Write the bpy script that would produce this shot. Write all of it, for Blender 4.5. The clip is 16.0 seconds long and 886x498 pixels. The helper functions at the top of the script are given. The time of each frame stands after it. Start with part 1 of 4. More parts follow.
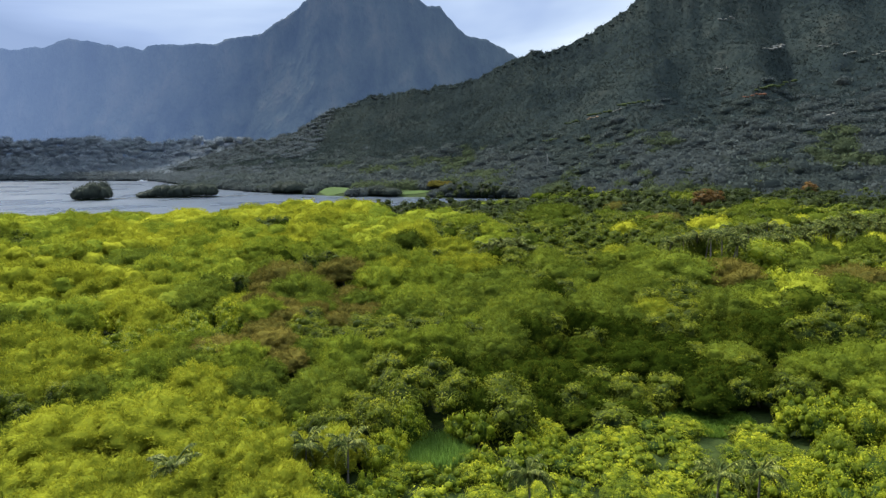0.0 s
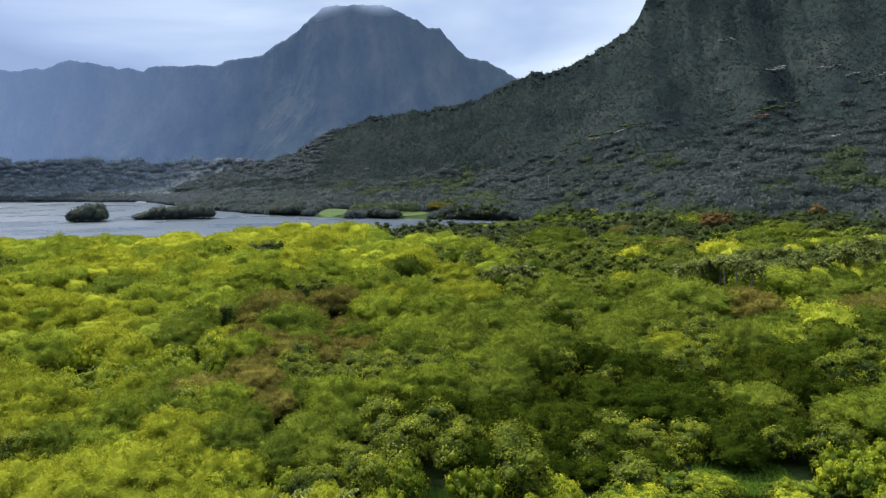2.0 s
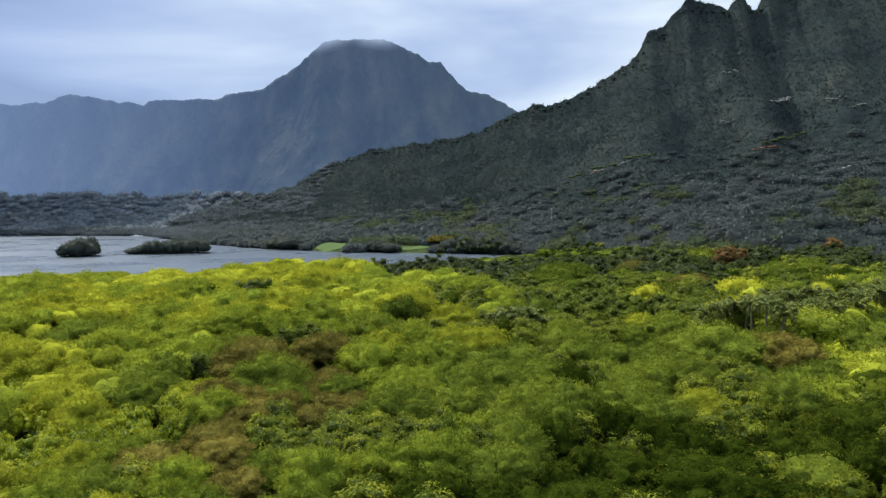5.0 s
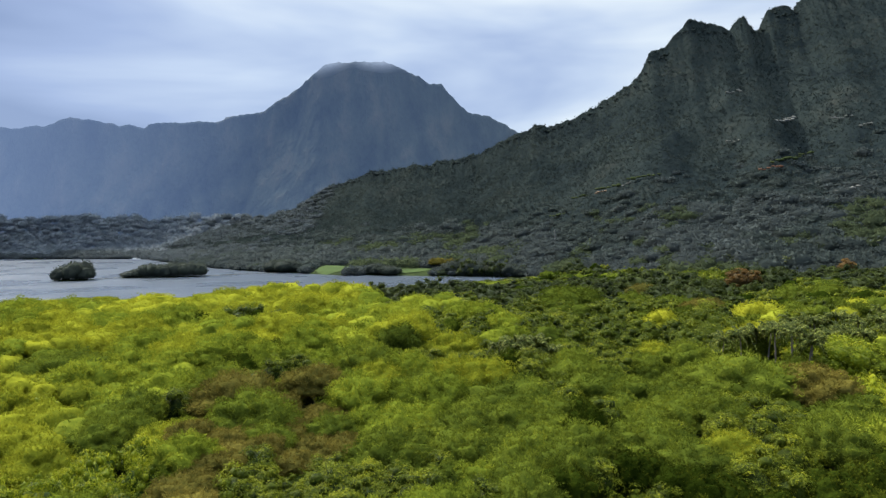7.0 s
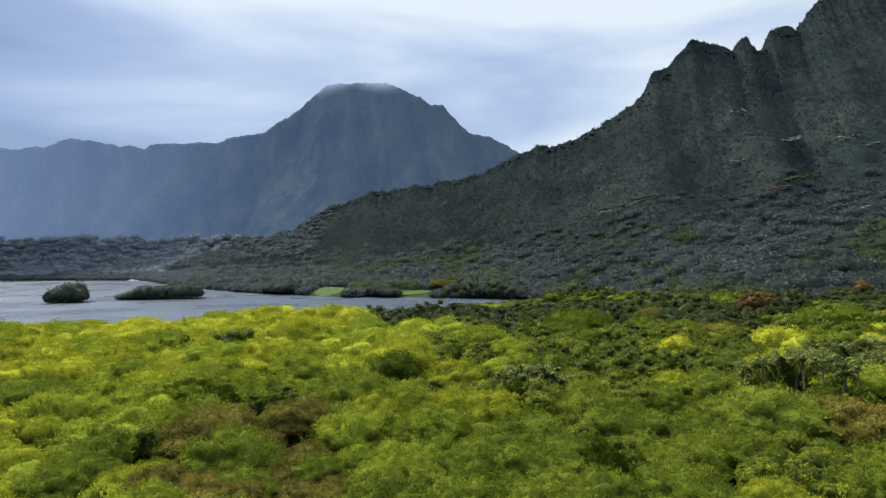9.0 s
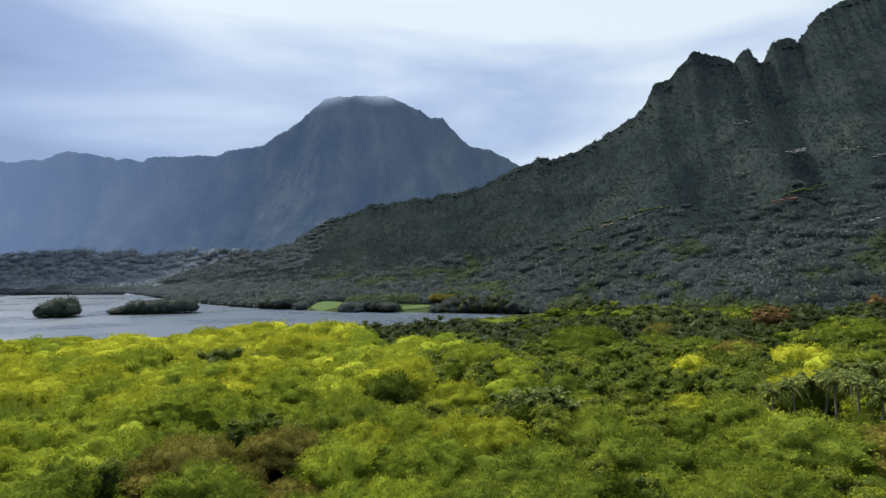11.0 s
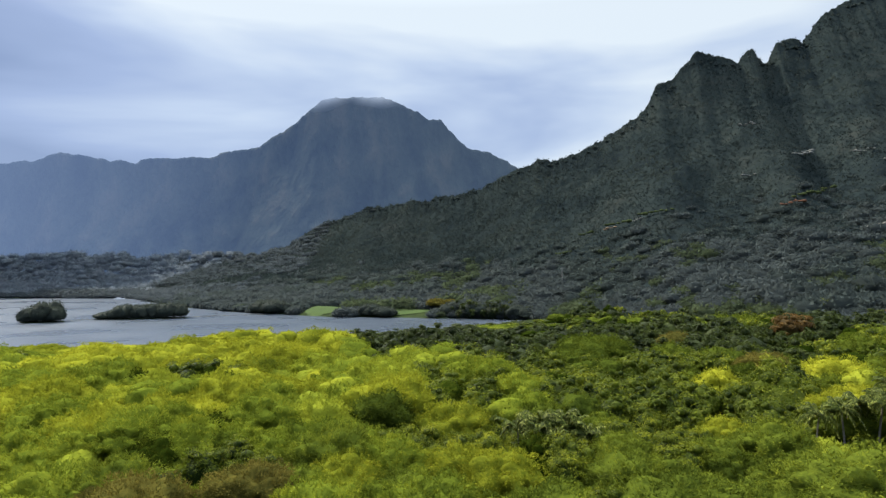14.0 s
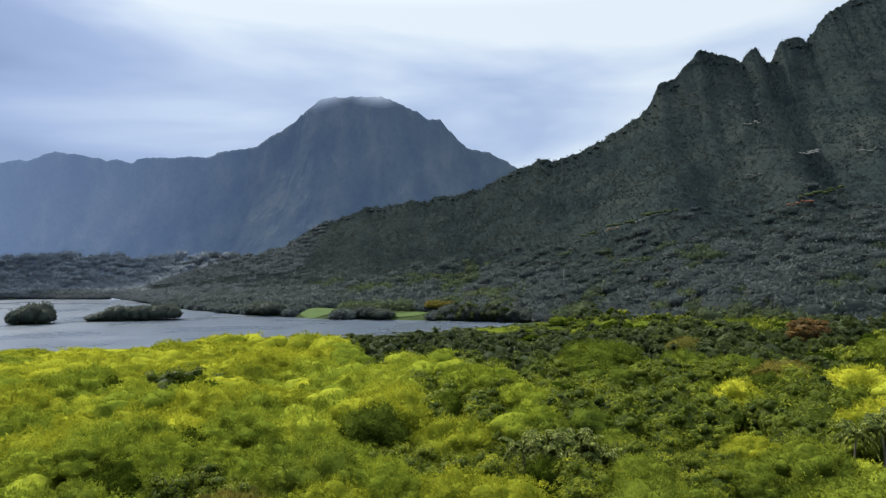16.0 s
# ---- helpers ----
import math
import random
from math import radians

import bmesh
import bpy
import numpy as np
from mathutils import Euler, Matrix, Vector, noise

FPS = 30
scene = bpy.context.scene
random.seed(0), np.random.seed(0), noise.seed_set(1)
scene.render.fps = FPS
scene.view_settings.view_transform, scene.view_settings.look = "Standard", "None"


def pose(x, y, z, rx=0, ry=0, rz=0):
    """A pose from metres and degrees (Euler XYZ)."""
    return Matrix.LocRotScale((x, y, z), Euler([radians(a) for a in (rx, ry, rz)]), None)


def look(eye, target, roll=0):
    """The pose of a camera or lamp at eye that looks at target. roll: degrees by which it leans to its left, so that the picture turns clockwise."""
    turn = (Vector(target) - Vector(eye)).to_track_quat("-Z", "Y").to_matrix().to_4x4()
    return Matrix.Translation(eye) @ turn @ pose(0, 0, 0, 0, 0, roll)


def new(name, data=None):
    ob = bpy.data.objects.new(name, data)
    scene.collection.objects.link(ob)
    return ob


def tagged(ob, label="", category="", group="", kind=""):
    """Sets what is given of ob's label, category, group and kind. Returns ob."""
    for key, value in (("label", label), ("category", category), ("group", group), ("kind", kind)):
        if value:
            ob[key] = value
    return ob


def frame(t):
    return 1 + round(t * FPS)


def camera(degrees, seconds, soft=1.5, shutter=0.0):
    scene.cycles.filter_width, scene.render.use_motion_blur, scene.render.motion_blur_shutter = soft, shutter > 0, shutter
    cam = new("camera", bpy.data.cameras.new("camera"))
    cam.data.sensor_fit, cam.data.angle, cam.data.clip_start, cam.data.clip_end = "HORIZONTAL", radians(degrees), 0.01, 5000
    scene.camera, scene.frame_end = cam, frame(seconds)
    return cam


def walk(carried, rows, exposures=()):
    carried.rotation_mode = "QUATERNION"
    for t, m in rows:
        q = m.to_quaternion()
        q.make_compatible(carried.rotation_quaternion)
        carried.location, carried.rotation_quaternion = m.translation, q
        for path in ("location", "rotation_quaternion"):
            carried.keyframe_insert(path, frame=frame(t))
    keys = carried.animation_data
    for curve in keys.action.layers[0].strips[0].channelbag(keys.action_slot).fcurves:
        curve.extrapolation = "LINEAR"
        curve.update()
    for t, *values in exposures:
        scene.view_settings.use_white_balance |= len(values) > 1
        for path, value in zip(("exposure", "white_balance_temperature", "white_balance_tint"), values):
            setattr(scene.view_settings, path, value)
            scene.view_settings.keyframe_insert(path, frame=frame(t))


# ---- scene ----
cam = camera(66.6, 16.0, soft=1.4)
PATH = [
    (0, (0.752, 1.946, 50.532), (0.705, 3.925, 50.247), -0.3),
    (0.5, (0.57, 4.583, 50.758), (0.523, 6.564, 50.488), -0.3),
    (1, (0.448, 7.413, 50.946), (0.401, 9.396, 50.69), -0.3),
    (1.5, (0.376, 10.404, 51.098), (0.328, 12.388, 50.857), -0.3),
    (2, (0.344, 13.527, 51.217), (0.297, 15.514, 50.992), -0.3),
    (2.5, (0.346, 16.759, 51.307), (0.298, 18.747, 51.097), -0.3),
    (3, (0.372, 20.077, 51.369), (0.324, 22.067, 51.175), -0.3),
    (3.5, (0.418, 23.464, 51.406), (0.369, 25.456, 51.229), -0.4),
    (4, (0.475, 26.904, 51.422), (0.425, 28.897, 51.261), -0.4),
    (6.5, (0.762, 44.515, 51.266), (0.708, 46.513, 51.186), -0.5),
    (7, (0.793, 48.073, 51.204), (0.738, 50.071, 51.14), -0.6),
    (7.5, (0.809, 51.635, 51.136), (0.752, 53.633, 51.089), -0.6),
    (8, (0.808, 55.2, 51.066), (0.751, 57.199, 51.035), -0.6),
    (8.5, (0.79, 58.768, 50.994), (0.732, 60.768, 50.979), -0.6),
    (9, (0.755, 62.341, 50.923), (0.696, 64.34, 50.922), -0.6),
    (11.5, (0.349, 80.322, 50.638), (0.291, 82.32, 50.684), -0.6),
    (12, (0.238, 83.952, 50.605), (0.181, 85.95, 50.655), -0.5),
    (12.5, (0.125, 87.594, 50.584), (0.069, 89.593, 50.636), -0.5),
    (13, (0.015, 91.249, 50.575), (-0.04, 93.247, 50.628), -0.5),
    (13.5, (-0.087, 94.913, 50.581), (-0.141, 96.912, 50.633), -0.5),
    (14, (-0.175, 98.584, 50.601), (-0.227, 100.583, 50.652), -0.5),
    (14.5, (-0.242, 102.256, 50.636), (-0.294, 104.255, 50.688), -0.4),
    (15, (-0.282, 105.923, 50.689), (-0.333, 107.922, 50.741), -0.4),
    (15.5, (-0.286, 109.576, 50.759), (-0.337, 111.575, 50.812), -0.4),
    (16, (-0.247, 113.205, 50.846), (-0.297, 115.203, 50.9), -0.4),
]
walk(cam, [(t, look(eye, target, roll)) for t, eye, target, roll in PATH],
     exposures=[(0, 0.88, 6000, 10), (3, 0.86, 6000, 10), (7, 0.76, 6100, 10), (16, 0.74, 6150, 10)])

# ---- world, sun, exposure ----
SUN_AZ, SUN_EL = radians(-52), radians(41)      # azimuth from +y, towards +x positive
sun_dir = Vector((math.sin(SUN_AZ) * math.cos(SUN_EL), math.cos(SUN_AZ) * math.cos(SUN_EL), math.sin(SUN_EL)))
sun_data = bpy.data.lights.new("sun", "SUN")
sun_data.energy, sun_data.angle, sun_data.color = 4.4, radians(4.0), (1.0, 0.93, 0.80)
sun = new("sun", sun_data)
sun.matrix_world = look(sun_dir * 100, (0, 0, 0))

world = bpy.data.worlds.new("sky")
world.use_nodes = True
scene.world = world
wt = world.node_tree
wt.nodes.clear()


def node(tree, kind, **values):
    n = tree.nodes.new(kind)
    for k, v in values.items():
        if k in n.inputs:
            n.inputs[k].default_value = v
    return n


def ramp(tree, stops, source=None):
    n = tree.nodes.new("ShaderNodeValToRGB")
    e = n.color_ramp.elements
    while len(e) < len(stops):
        e.new(0.5)
    for el, (p, c) in zip(e, stops):
        el.position, el.color = p, (*c, 1) if len(c) == 3 else c
    if source:
        tree.links.new(source, n.inputs[0])
    return n


sky = wt.nodes.new("ShaderNodeTexSky")
sky.sky_type, sky.sun_disc = "NISHITA", False
sky.sun_elevation, sky.sun_rotation = SUN_EL, SUN_AZ
sky_bg = node(wt, "ShaderNodeBackground", Strength=0.055)
wt.links.new(sky.outputs[0], sky_bg.inputs[0])
w_co = wt.nodes.new("ShaderNodeTexCoord")
w_map = node(wt, "ShaderNodeMapping", Scale=(1.0, 1.0, 4.2), Location=(-0.55, 0.1, 0.0))
wt.links.new(w_co.outputs["Generated"], w_map.inputs[0])
w_noise = node(wt, "ShaderNodeTexNoise", Scale=1.7, Detail=4.5, Roughness=0.5, Distortion=0.35)
wt.links.new(w_map.outputs[0], w_noise.inputs["Vector"])
w_sep = wt.nodes.new("ShaderNodeSeparateXYZ")
wt.links.new(w_co.outputs["Generated"], w_sep.inputs[0])
w_up = wt.nodes.new("ShaderNodeMath")
w_up.operation = "MULTIPLY_ADD"
wt.links.new(w_sep.outputs[2], w_up.inputs[0])
w_up.inputs[1].default_value = 1.5
w_thin = wt.nodes.new("ShaderNodeVectorMath")
w_thin.operation = "DOT_PRODUCT"
wt.links.new(w_co.outputs["Generated"], w_thin.inputs[0])
w_thin.inputs[1].default_value = (0.24, 0.86, 0.45)
w_add = wt.nodes.new("ShaderNodeMath")
w_add.operation = "MULTIPLY_ADD"
wt.links.new(w_thin.outputs["Value"], w_add.inputs[0])
w_add.inputs[1].default_value = 0.95
wt.links.new(w_noise.outputs[0], w_add.inputs[2])
w_less = wt.nodes.new("ShaderNodeMath")
w_less.operation = "SUBTRACT"
wt.links.new(w_add.outputs[0], w_less.inputs[0])
w_less.inputs[1].default_value = 1.11
wt.links.new(w_less.outputs[0], w_up.inputs[2])
w_low = node(wt, "ShaderNodeMapRange")
w_low.interpolation_type = "SMOOTHSTEP"
wt.links.new(w_sep.outputs[2], w_low.inputs["Value"])
for key, val in (("From Min", 0.175), ("From Max", 0.255), ("To Min", 0.17), ("To Max", 0.0)):
    w_low.inputs[key].default_value = val
w_west = node(wt, "ShaderNodeMapRange")
w_west.interpolation_type = "SMOOTHSTEP"
wt.links.new(w_sep.outputs[0], w_west.inputs["Value"])
for key, val in (("From Min", -0.02), ("From Max", -0.24), ("To Min", 0.0), ("To Max", 1.0)):
    w_west.inputs[key].default_value = val
w_gap = wt.nodes.new("ShaderNodeMath")
w_gap.operation = "MULTIPLY_ADD"
wt.links.new(w_low.outputs[0], w_gap.inputs[0])
wt.links.new(w_west.outputs[0], w_gap.inputs[1])
wt.links.new(w_up.outputs[0], w_gap.inputs[2])
w_ramp = ramp(wt, [(0.32, (0.27, 0.36, 0.57)), (0.48, (0.40, 0.50, 0.73)), (0.62, (0.62, 0.72, 0.88)), (0.76, (0.90, 0.97, 1.0))], w_gap.outputs[0])
cloud_bg = node(wt, "ShaderNodeBackground", Strength=0.68)
wt.links.new(w_ramp.outputs[0], cloud_bg.inputs[0])
w_zen = node(wt, "ShaderNodeMapRange")      # an overcast sky is brightest overhead
wt.links.new(w_sep.outputs[2], w_zen.inputs["Value"])
for key, val in (("From Min", 0.36), ("From Max", 0.95), ("To Min", 0.585), ("To Max", 2.5)):
    w_zen.inputs[key].default_value = val
wt.links.new(w_zen.outputs[0], cloud_bg.inputs["Strength"])
w_mix = node(wt, "ShaderNodeMixShader", Fac=0.88)
wt.links.new(sky_bg.outputs[0], w_mix.inputs[1])
wt.links.new(cloud_bg.outputs[0], w_mix.inputs[2])
w_out = wt.nodes.new("ShaderNodeOutputWorld")
wt.links.new(w_mix.outputs[0], w_out.inputs[0])


# ---- materials ----
def material(name):
    m = bpy.data.materials.new(name)
    m.use_nodes = True
    t = m.node_tree
    t.nodes.clear()
    out = t.nodes.new("ShaderNodeOutputMaterial")
    return m, t, out


def leaf_material(name, dark, mid, light, through_light=0.4, gloss=0.5, rough=0.6, grain=1.1, relief=0.5):
    """Foliage: colour varies by leaf, by bough and by plant; part of the light passes the leaf."""
    m, t, out = material(name)
    geo = t.nodes.new("ShaderNodeNewGeometry")
    info = t.nodes.new("ShaderNodeObjectInfo")
    tint = t.nodes.new("ShaderNodeAttribute")
    tint.attribute_name = "tint"
    a = t.nodes.new("ShaderNodeMath")
    a.operation = "MULTIPLY_ADD"
    t.links.new(geo.outputs["Random Per Island"], a.inputs[0])
    a.inputs[1].default_value = 0.3
    b = t.nodes.new("ShaderNodeMath")
    b.operation = "MULTIPLY_ADD"
    t.links.new(tint.outputs["Fac"], b.inputs[0])
    b.inputs[1].default_value = 0.5
    c = t.nodes.new("ShaderNodeMath")
    c.operation = "MULTIPLY"
    t.links.new(info.outputs["Random"], c.inputs[0])
    c.inputs[1].default_value = 0.22
    t.links.new(c.outputs[0], b.inputs[2])
    t.links.new(b.outputs[0], a.inputs[2])
    spray = node(t, "ShaderNodeTexNoise", Scale=grain, Detail=3.0, Roughness=0.65)
    t.links.new(geo.outputs["Position"], spray.inputs["Vector"])
    e = t.nodes.new("ShaderNodeMath")
    e.operation = "MULTIPLY_ADD"
    t.links.new(spray.outputs[0], e.inputs[0])
    e.inputs[1].default_value = 0.7
    t.links.new(a.outputs[0], e.inputs[2])
    h = t.nodes.new("ShaderNodeMath")
    h.operation = "SUBTRACT"
    t.links.new(e.outputs[0], h.inputs[0])
    h.inputs[1].default_value = 0.35
    a = h
    r = ramp(t, [(0.05, dark), (0.5, mid), (0.95, light)], a.outputs[0])
    bsdf = node(t, "ShaderNodeBsdfPrincipled", Roughness=rough)
    bsdf.inputs["Specular IOR Level"].default_value = gloss * 0.35
    t.links.new(r.outputs[0], bsdf.inputs["Base Color"])
    bp = node(t, "ShaderNodeBump", Strength=0.8, Distance=relief)
    t.links.new(spray.outputs[0], bp.inputs["Height"])
    t.links.new(bp.outputs[0], bsdf.inputs["Normal"])
    tr = t.nodes.new("ShaderNodeBsdfTranslucent")
    t.links.new(r.outputs[0], tr.inputs[0])
    mix = node(t, "ShaderNodeMixShader", Fac=through_light)
    t.links.new(bsdf.outputs[0], mix.inputs[1])
    t.links.new(tr.outputs[0], mix.inputs[2])
    t.links.new(mix.outputs[0], out.inputs[0])
    return m


def rough_material(name, stops, scale, fine, bump=0.3, rough=0.9, spec=0.2, distance=1.0, stretch=(1, 1, 1)):
    """Earth, bark, rock: two scales of colour noise and a bump."""
    m, t, out = material(name)
    co = t.nodes.new("ShaderNodeNewGeometry")
    mp = node(t, "ShaderNodeMapping", Scale=stretch)
    t.links.new(co.outputs["Position"], mp.inputs[0])
    n1 = node(t, "ShaderNodeTexNoise", Scale=scale, Detail=4.0, Roughness=0.6)
    n2 = node(t, "ShaderNodeTexNoise", Scale=fine, Detail=5.0, Roughness=0.65)
    t.links.new(mp.outputs[0], n1.inputs["Vector"])
    t.links.new(mp.outputs[0], n2.inputs["Vector"])
    add = t.nodes.new("ShaderNodeMath")
    add.operation = "MULTIPLY_ADD"
    t.links.new(n2.outputs[0], add.inputs[0])
    add.inputs[1].default_value = 0.5
    half = t.nodes.new("ShaderNodeMath")
    half.operation = "MULTIPLY"
    t.links.new(n1.outputs[0], half.inputs[0])
    half.inputs[1].default_value = 0.5
    t.links.new(half.outputs[0], add.inputs[2])
    r = ramp(t, stops, add.outputs[0])
    bsdf = node(t, "ShaderNodeBsdfPrincipled", Roughness=rough)
    bsdf.inputs["Specular IOR Level"].default_value = spec
    t.links.new(r.outputs[0], bsdf.inputs["Base Color"])
    bp = node(t, "ShaderNodeBump", Strength=bump, Distance=distance)
    t.links.new(add.outputs[0], bp.inputs["Height"])
    t.links.new(bp.outputs[0], bsdf.inputs["Normal"])
    t.links.new(bsdf.outputs[0], out.inputs[0])
    return m


# olive and golden tones: partly real, partly painted cloud shade and sunlight
M_FEATHER = leaf_material("feathery_leaves", (0.036, 0.054, 0.007), (0.14, 0.168, 0.015), (0.315, 0.33, 0.027), 0.28, 0.0)
M_MOSS = leaf_material("olive_leaves", (0.027, 0.04, 0.006), (0.106, 0.13, 0.014), (0.25, 0.268, 0.024), 0.26, 0.0)
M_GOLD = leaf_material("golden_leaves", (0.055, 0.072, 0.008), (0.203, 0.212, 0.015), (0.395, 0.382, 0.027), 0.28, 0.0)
M_BROAD = leaf_material("broad_leaves", (0.012, 0.022, 0.003), (0.09, 0.112, 0.007), (0.3, 0.3, 0.015), 0.26, 0.2)
M_VINE = leaf_material("vine_leaves", (0.022, 0.043, 0.003), (0.145, 0.175, 0.007), (0.43, 0.42, 0.014), 0.28, 0.2)
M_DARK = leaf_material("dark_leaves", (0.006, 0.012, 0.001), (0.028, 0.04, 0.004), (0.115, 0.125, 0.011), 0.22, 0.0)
M_BROWN = leaf_material("dry_brown_leaves", (0.045, 0.046, 0.01), (0.14, 0.115, 0.022), (0.26, 0.205, 0.04), 0.26, 0.0)
M_ORANGE = leaf_material("orange_blossom", (0.07, 0.045, 0.012), (0.15, 0.08, 0.018), (0.21, 0.12, 0.025), 0.3, 0.3)
M_SLOPE = leaf_material("hill_leaves", (0.048, 0.06, 0.056), (0.057, 0.069, 0.062), (0.067, 0.079, 0.067), 0.65, 0.0, 0.6, 0.35, 0.4)
M_SLOPEGREEN = leaf_material("green_hill_leaves", (0.047, 0.06, 0.034), (0.06, 0.075, 0.039), (0.078, 0.094, 0.045), 0.65, 0.0, 0.6, 0.35, 0.4)
M_SLOPEGREY = leaf_material("grey_hill_leaves", (0.056, 0.066, 0.065), (0.064, 0.075, 0.072), (0.074, 0.085, 0.077), 0.65, 0.0, 0.6, 0.35, 0.4)
M_SCRUB = leaf_material("scrub_leaves", (0.021, 0.028, 0.027), (0.03, 0.038, 0.034), (0.044, 0.052, 0.043), 0.5, 0.0, 0.6, 0.2, 0.4)
M_SHORE = leaf_material("shore_leaves", (0.012, 0.019, 0.005), (0.034, 0.046, 0.009), (0.08, 0.098, 0.014), 0.38, 0.3)
# the pale end of the palm colour paints glints on the fronds
M_PALM = leaf_material("palm_leaves", (0.018, 0.03, 0.005), (0.074, 0.092, 0.014), (0.38, 0.38, 0.085), 0.28, 0.2, 0.5)
M_REED = leaf_material("reed_leaves", (0.06, 0.115, 0.018), (0.11, 0.19, 0.03), (0.18, 0.28, 0.045), 0.35, 0.3)
M_BARK = rough_material("bark", [(0.3, (0.07, 0.055, 0.04)), (0.7, (0.2, 0.17, 0.13))], 0.8, 9.0, 0.5, 0.9, 0.2, 0.05)
M_PALMBARK = rough_material("palm_bark", [(0.3, (0.07, 0.06, 0.05)), (0.7, (0.17, 0.15, 0.12))], 0.8, 7.0, 0.5, 0.9, 0.2, 0.05, (1, 1, 4))
M_GROUND = rough_material("undergrowth", [(0.3, (0.009, 0.015, 0.004)), (0.5, (0.02, 0.03, 0.007)), (0.7, (0.042, 0.056, 0.012))], 0.07, 1.1, 0.8, 0.95, 0.05, 0.6)
M_HILL = rough_material("hillside", [(0.38, (0.012, 0.016, 0.017)), (0.47, (0.018, 0.024, 0.023)), (0.56, (0.024, 0.030, 0.027)), (0.66, (0.034, 0.036, 0.030))], 0.014, 0.2, 0.4, 0.95, 0.0, 3.0)
M_LAWN = rough_material("lawn", [(0.3, (0.024, 0.044, 0.010)), (0.7, (0.055, 0.080, 0.016))], 0.06, 0.4, 0.6, 0.95, 0.1, 0.2)
M_SOIL = rough_material("bare_soil", [(0.3, (0.14, 0.08, 0.045)), (0.7, (0.3, 0.2, 0.13))], 0.1, 1.0, 0.5, 0.95, 0.1, 0.5)
M_ROCK = rough_material("pale_rock", [(0.3, (0.10, 0.095, 0.08)), (0.7, (0.26, 0.25, 0.21))], 0.1, 0.8, 0.6, 0.95, 0.1, 0.8)


def far_material():
    """Distant mountain: dull forest, its air haze added as blue emission, strongest to the west; it clears away towards
    the summit cloud.
    """
    m, t, out = material("far_mountain")
    geo = t.nodes.new("ShaderNodeNewGeometry")
    mp = node(t, "ShaderNodeMapping", Scale=(1.6, 1.0, 0.35))
    t.links.new(geo.outputs["Position"], mp.inputs[0])
    n1 = node(t, "ShaderNodeTexNoise", Scale=0.011, Detail=6.0, Roughness=0.6)
    t.links.new(mp.outputs[0], n1.inputs["Vector"])
    r = ramp(t, [(0.35, (0.014, 0.020, 0.024)), (0.52, (0.028, 0.035, 0.033)), (0.68, (0.050, 0.050, 0.042))], n1.outputs[0])
    bsdf = node(t, "ShaderNodeBsdfPrincipled", Roughness=1.0)
    bsdf.inputs["Specular IOR Level"].default_value = 0.0
    t.links.new(r.outputs[0], bsdf.inputs["Base Color"])
    # haze glow: emission colour graded by x
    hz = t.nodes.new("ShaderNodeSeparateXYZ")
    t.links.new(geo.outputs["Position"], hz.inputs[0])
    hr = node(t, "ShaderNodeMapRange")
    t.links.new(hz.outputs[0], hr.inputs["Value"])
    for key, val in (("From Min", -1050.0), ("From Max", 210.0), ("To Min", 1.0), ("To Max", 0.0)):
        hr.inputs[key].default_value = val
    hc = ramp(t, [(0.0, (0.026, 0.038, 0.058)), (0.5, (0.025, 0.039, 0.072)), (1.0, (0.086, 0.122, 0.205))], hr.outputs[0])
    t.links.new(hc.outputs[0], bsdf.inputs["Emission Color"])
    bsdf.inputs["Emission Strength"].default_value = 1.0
    bp = node(t, "ShaderNodeBump", Strength=1.0, Distance=30.0)
    t.links.new(n1.outputs[0], bp.inputs["Height"])
    t.links.new(bp.outputs[0], bsdf.inputs["Normal"])
    sep = t.nodes.new("ShaderNodeSeparateXYZ")
    t.links.new(geo.outputs["Position"], sep.inputs[0])
    n2 = node(t, "ShaderNodeTexNoise", Scale=0.006, Detail=3.0)
    t.links.new(mp.outputs[0], n2.inputs["Vector"])
    ma = t.nodes.new("ShaderNodeMath")
    ma.operation = "MULTIPLY_ADD"
    t.links.new(n2.outputs[0], ma.inputs[0])
    ma.inputs[1].default_value = 60.0
    t.links.new(sep.outputs[2], ma.inputs[2])
    rng = node(t, "ShaderNodeMapRange")
    t.links.new(ma.outputs[0], rng.inputs["Value"])
    rng.inputs["From Min"].default_value, rng.inputs["From Max"].default_value = 440.0, 486.0
    clear = t.nodes.new("ShaderNodeBsdfTransparent")
    mix = t.nodes.new("ShaderNodeMixShader")
    t.links.new(rng.outputs[0], mix.inputs[0])
    t.links.new(bsdf.outputs[0], mix.inputs[1])
    t.links.new(clear.outputs[0], mix.inputs[2])
    t.links.new(mix.outputs[0], out.inputs[0])
    return m


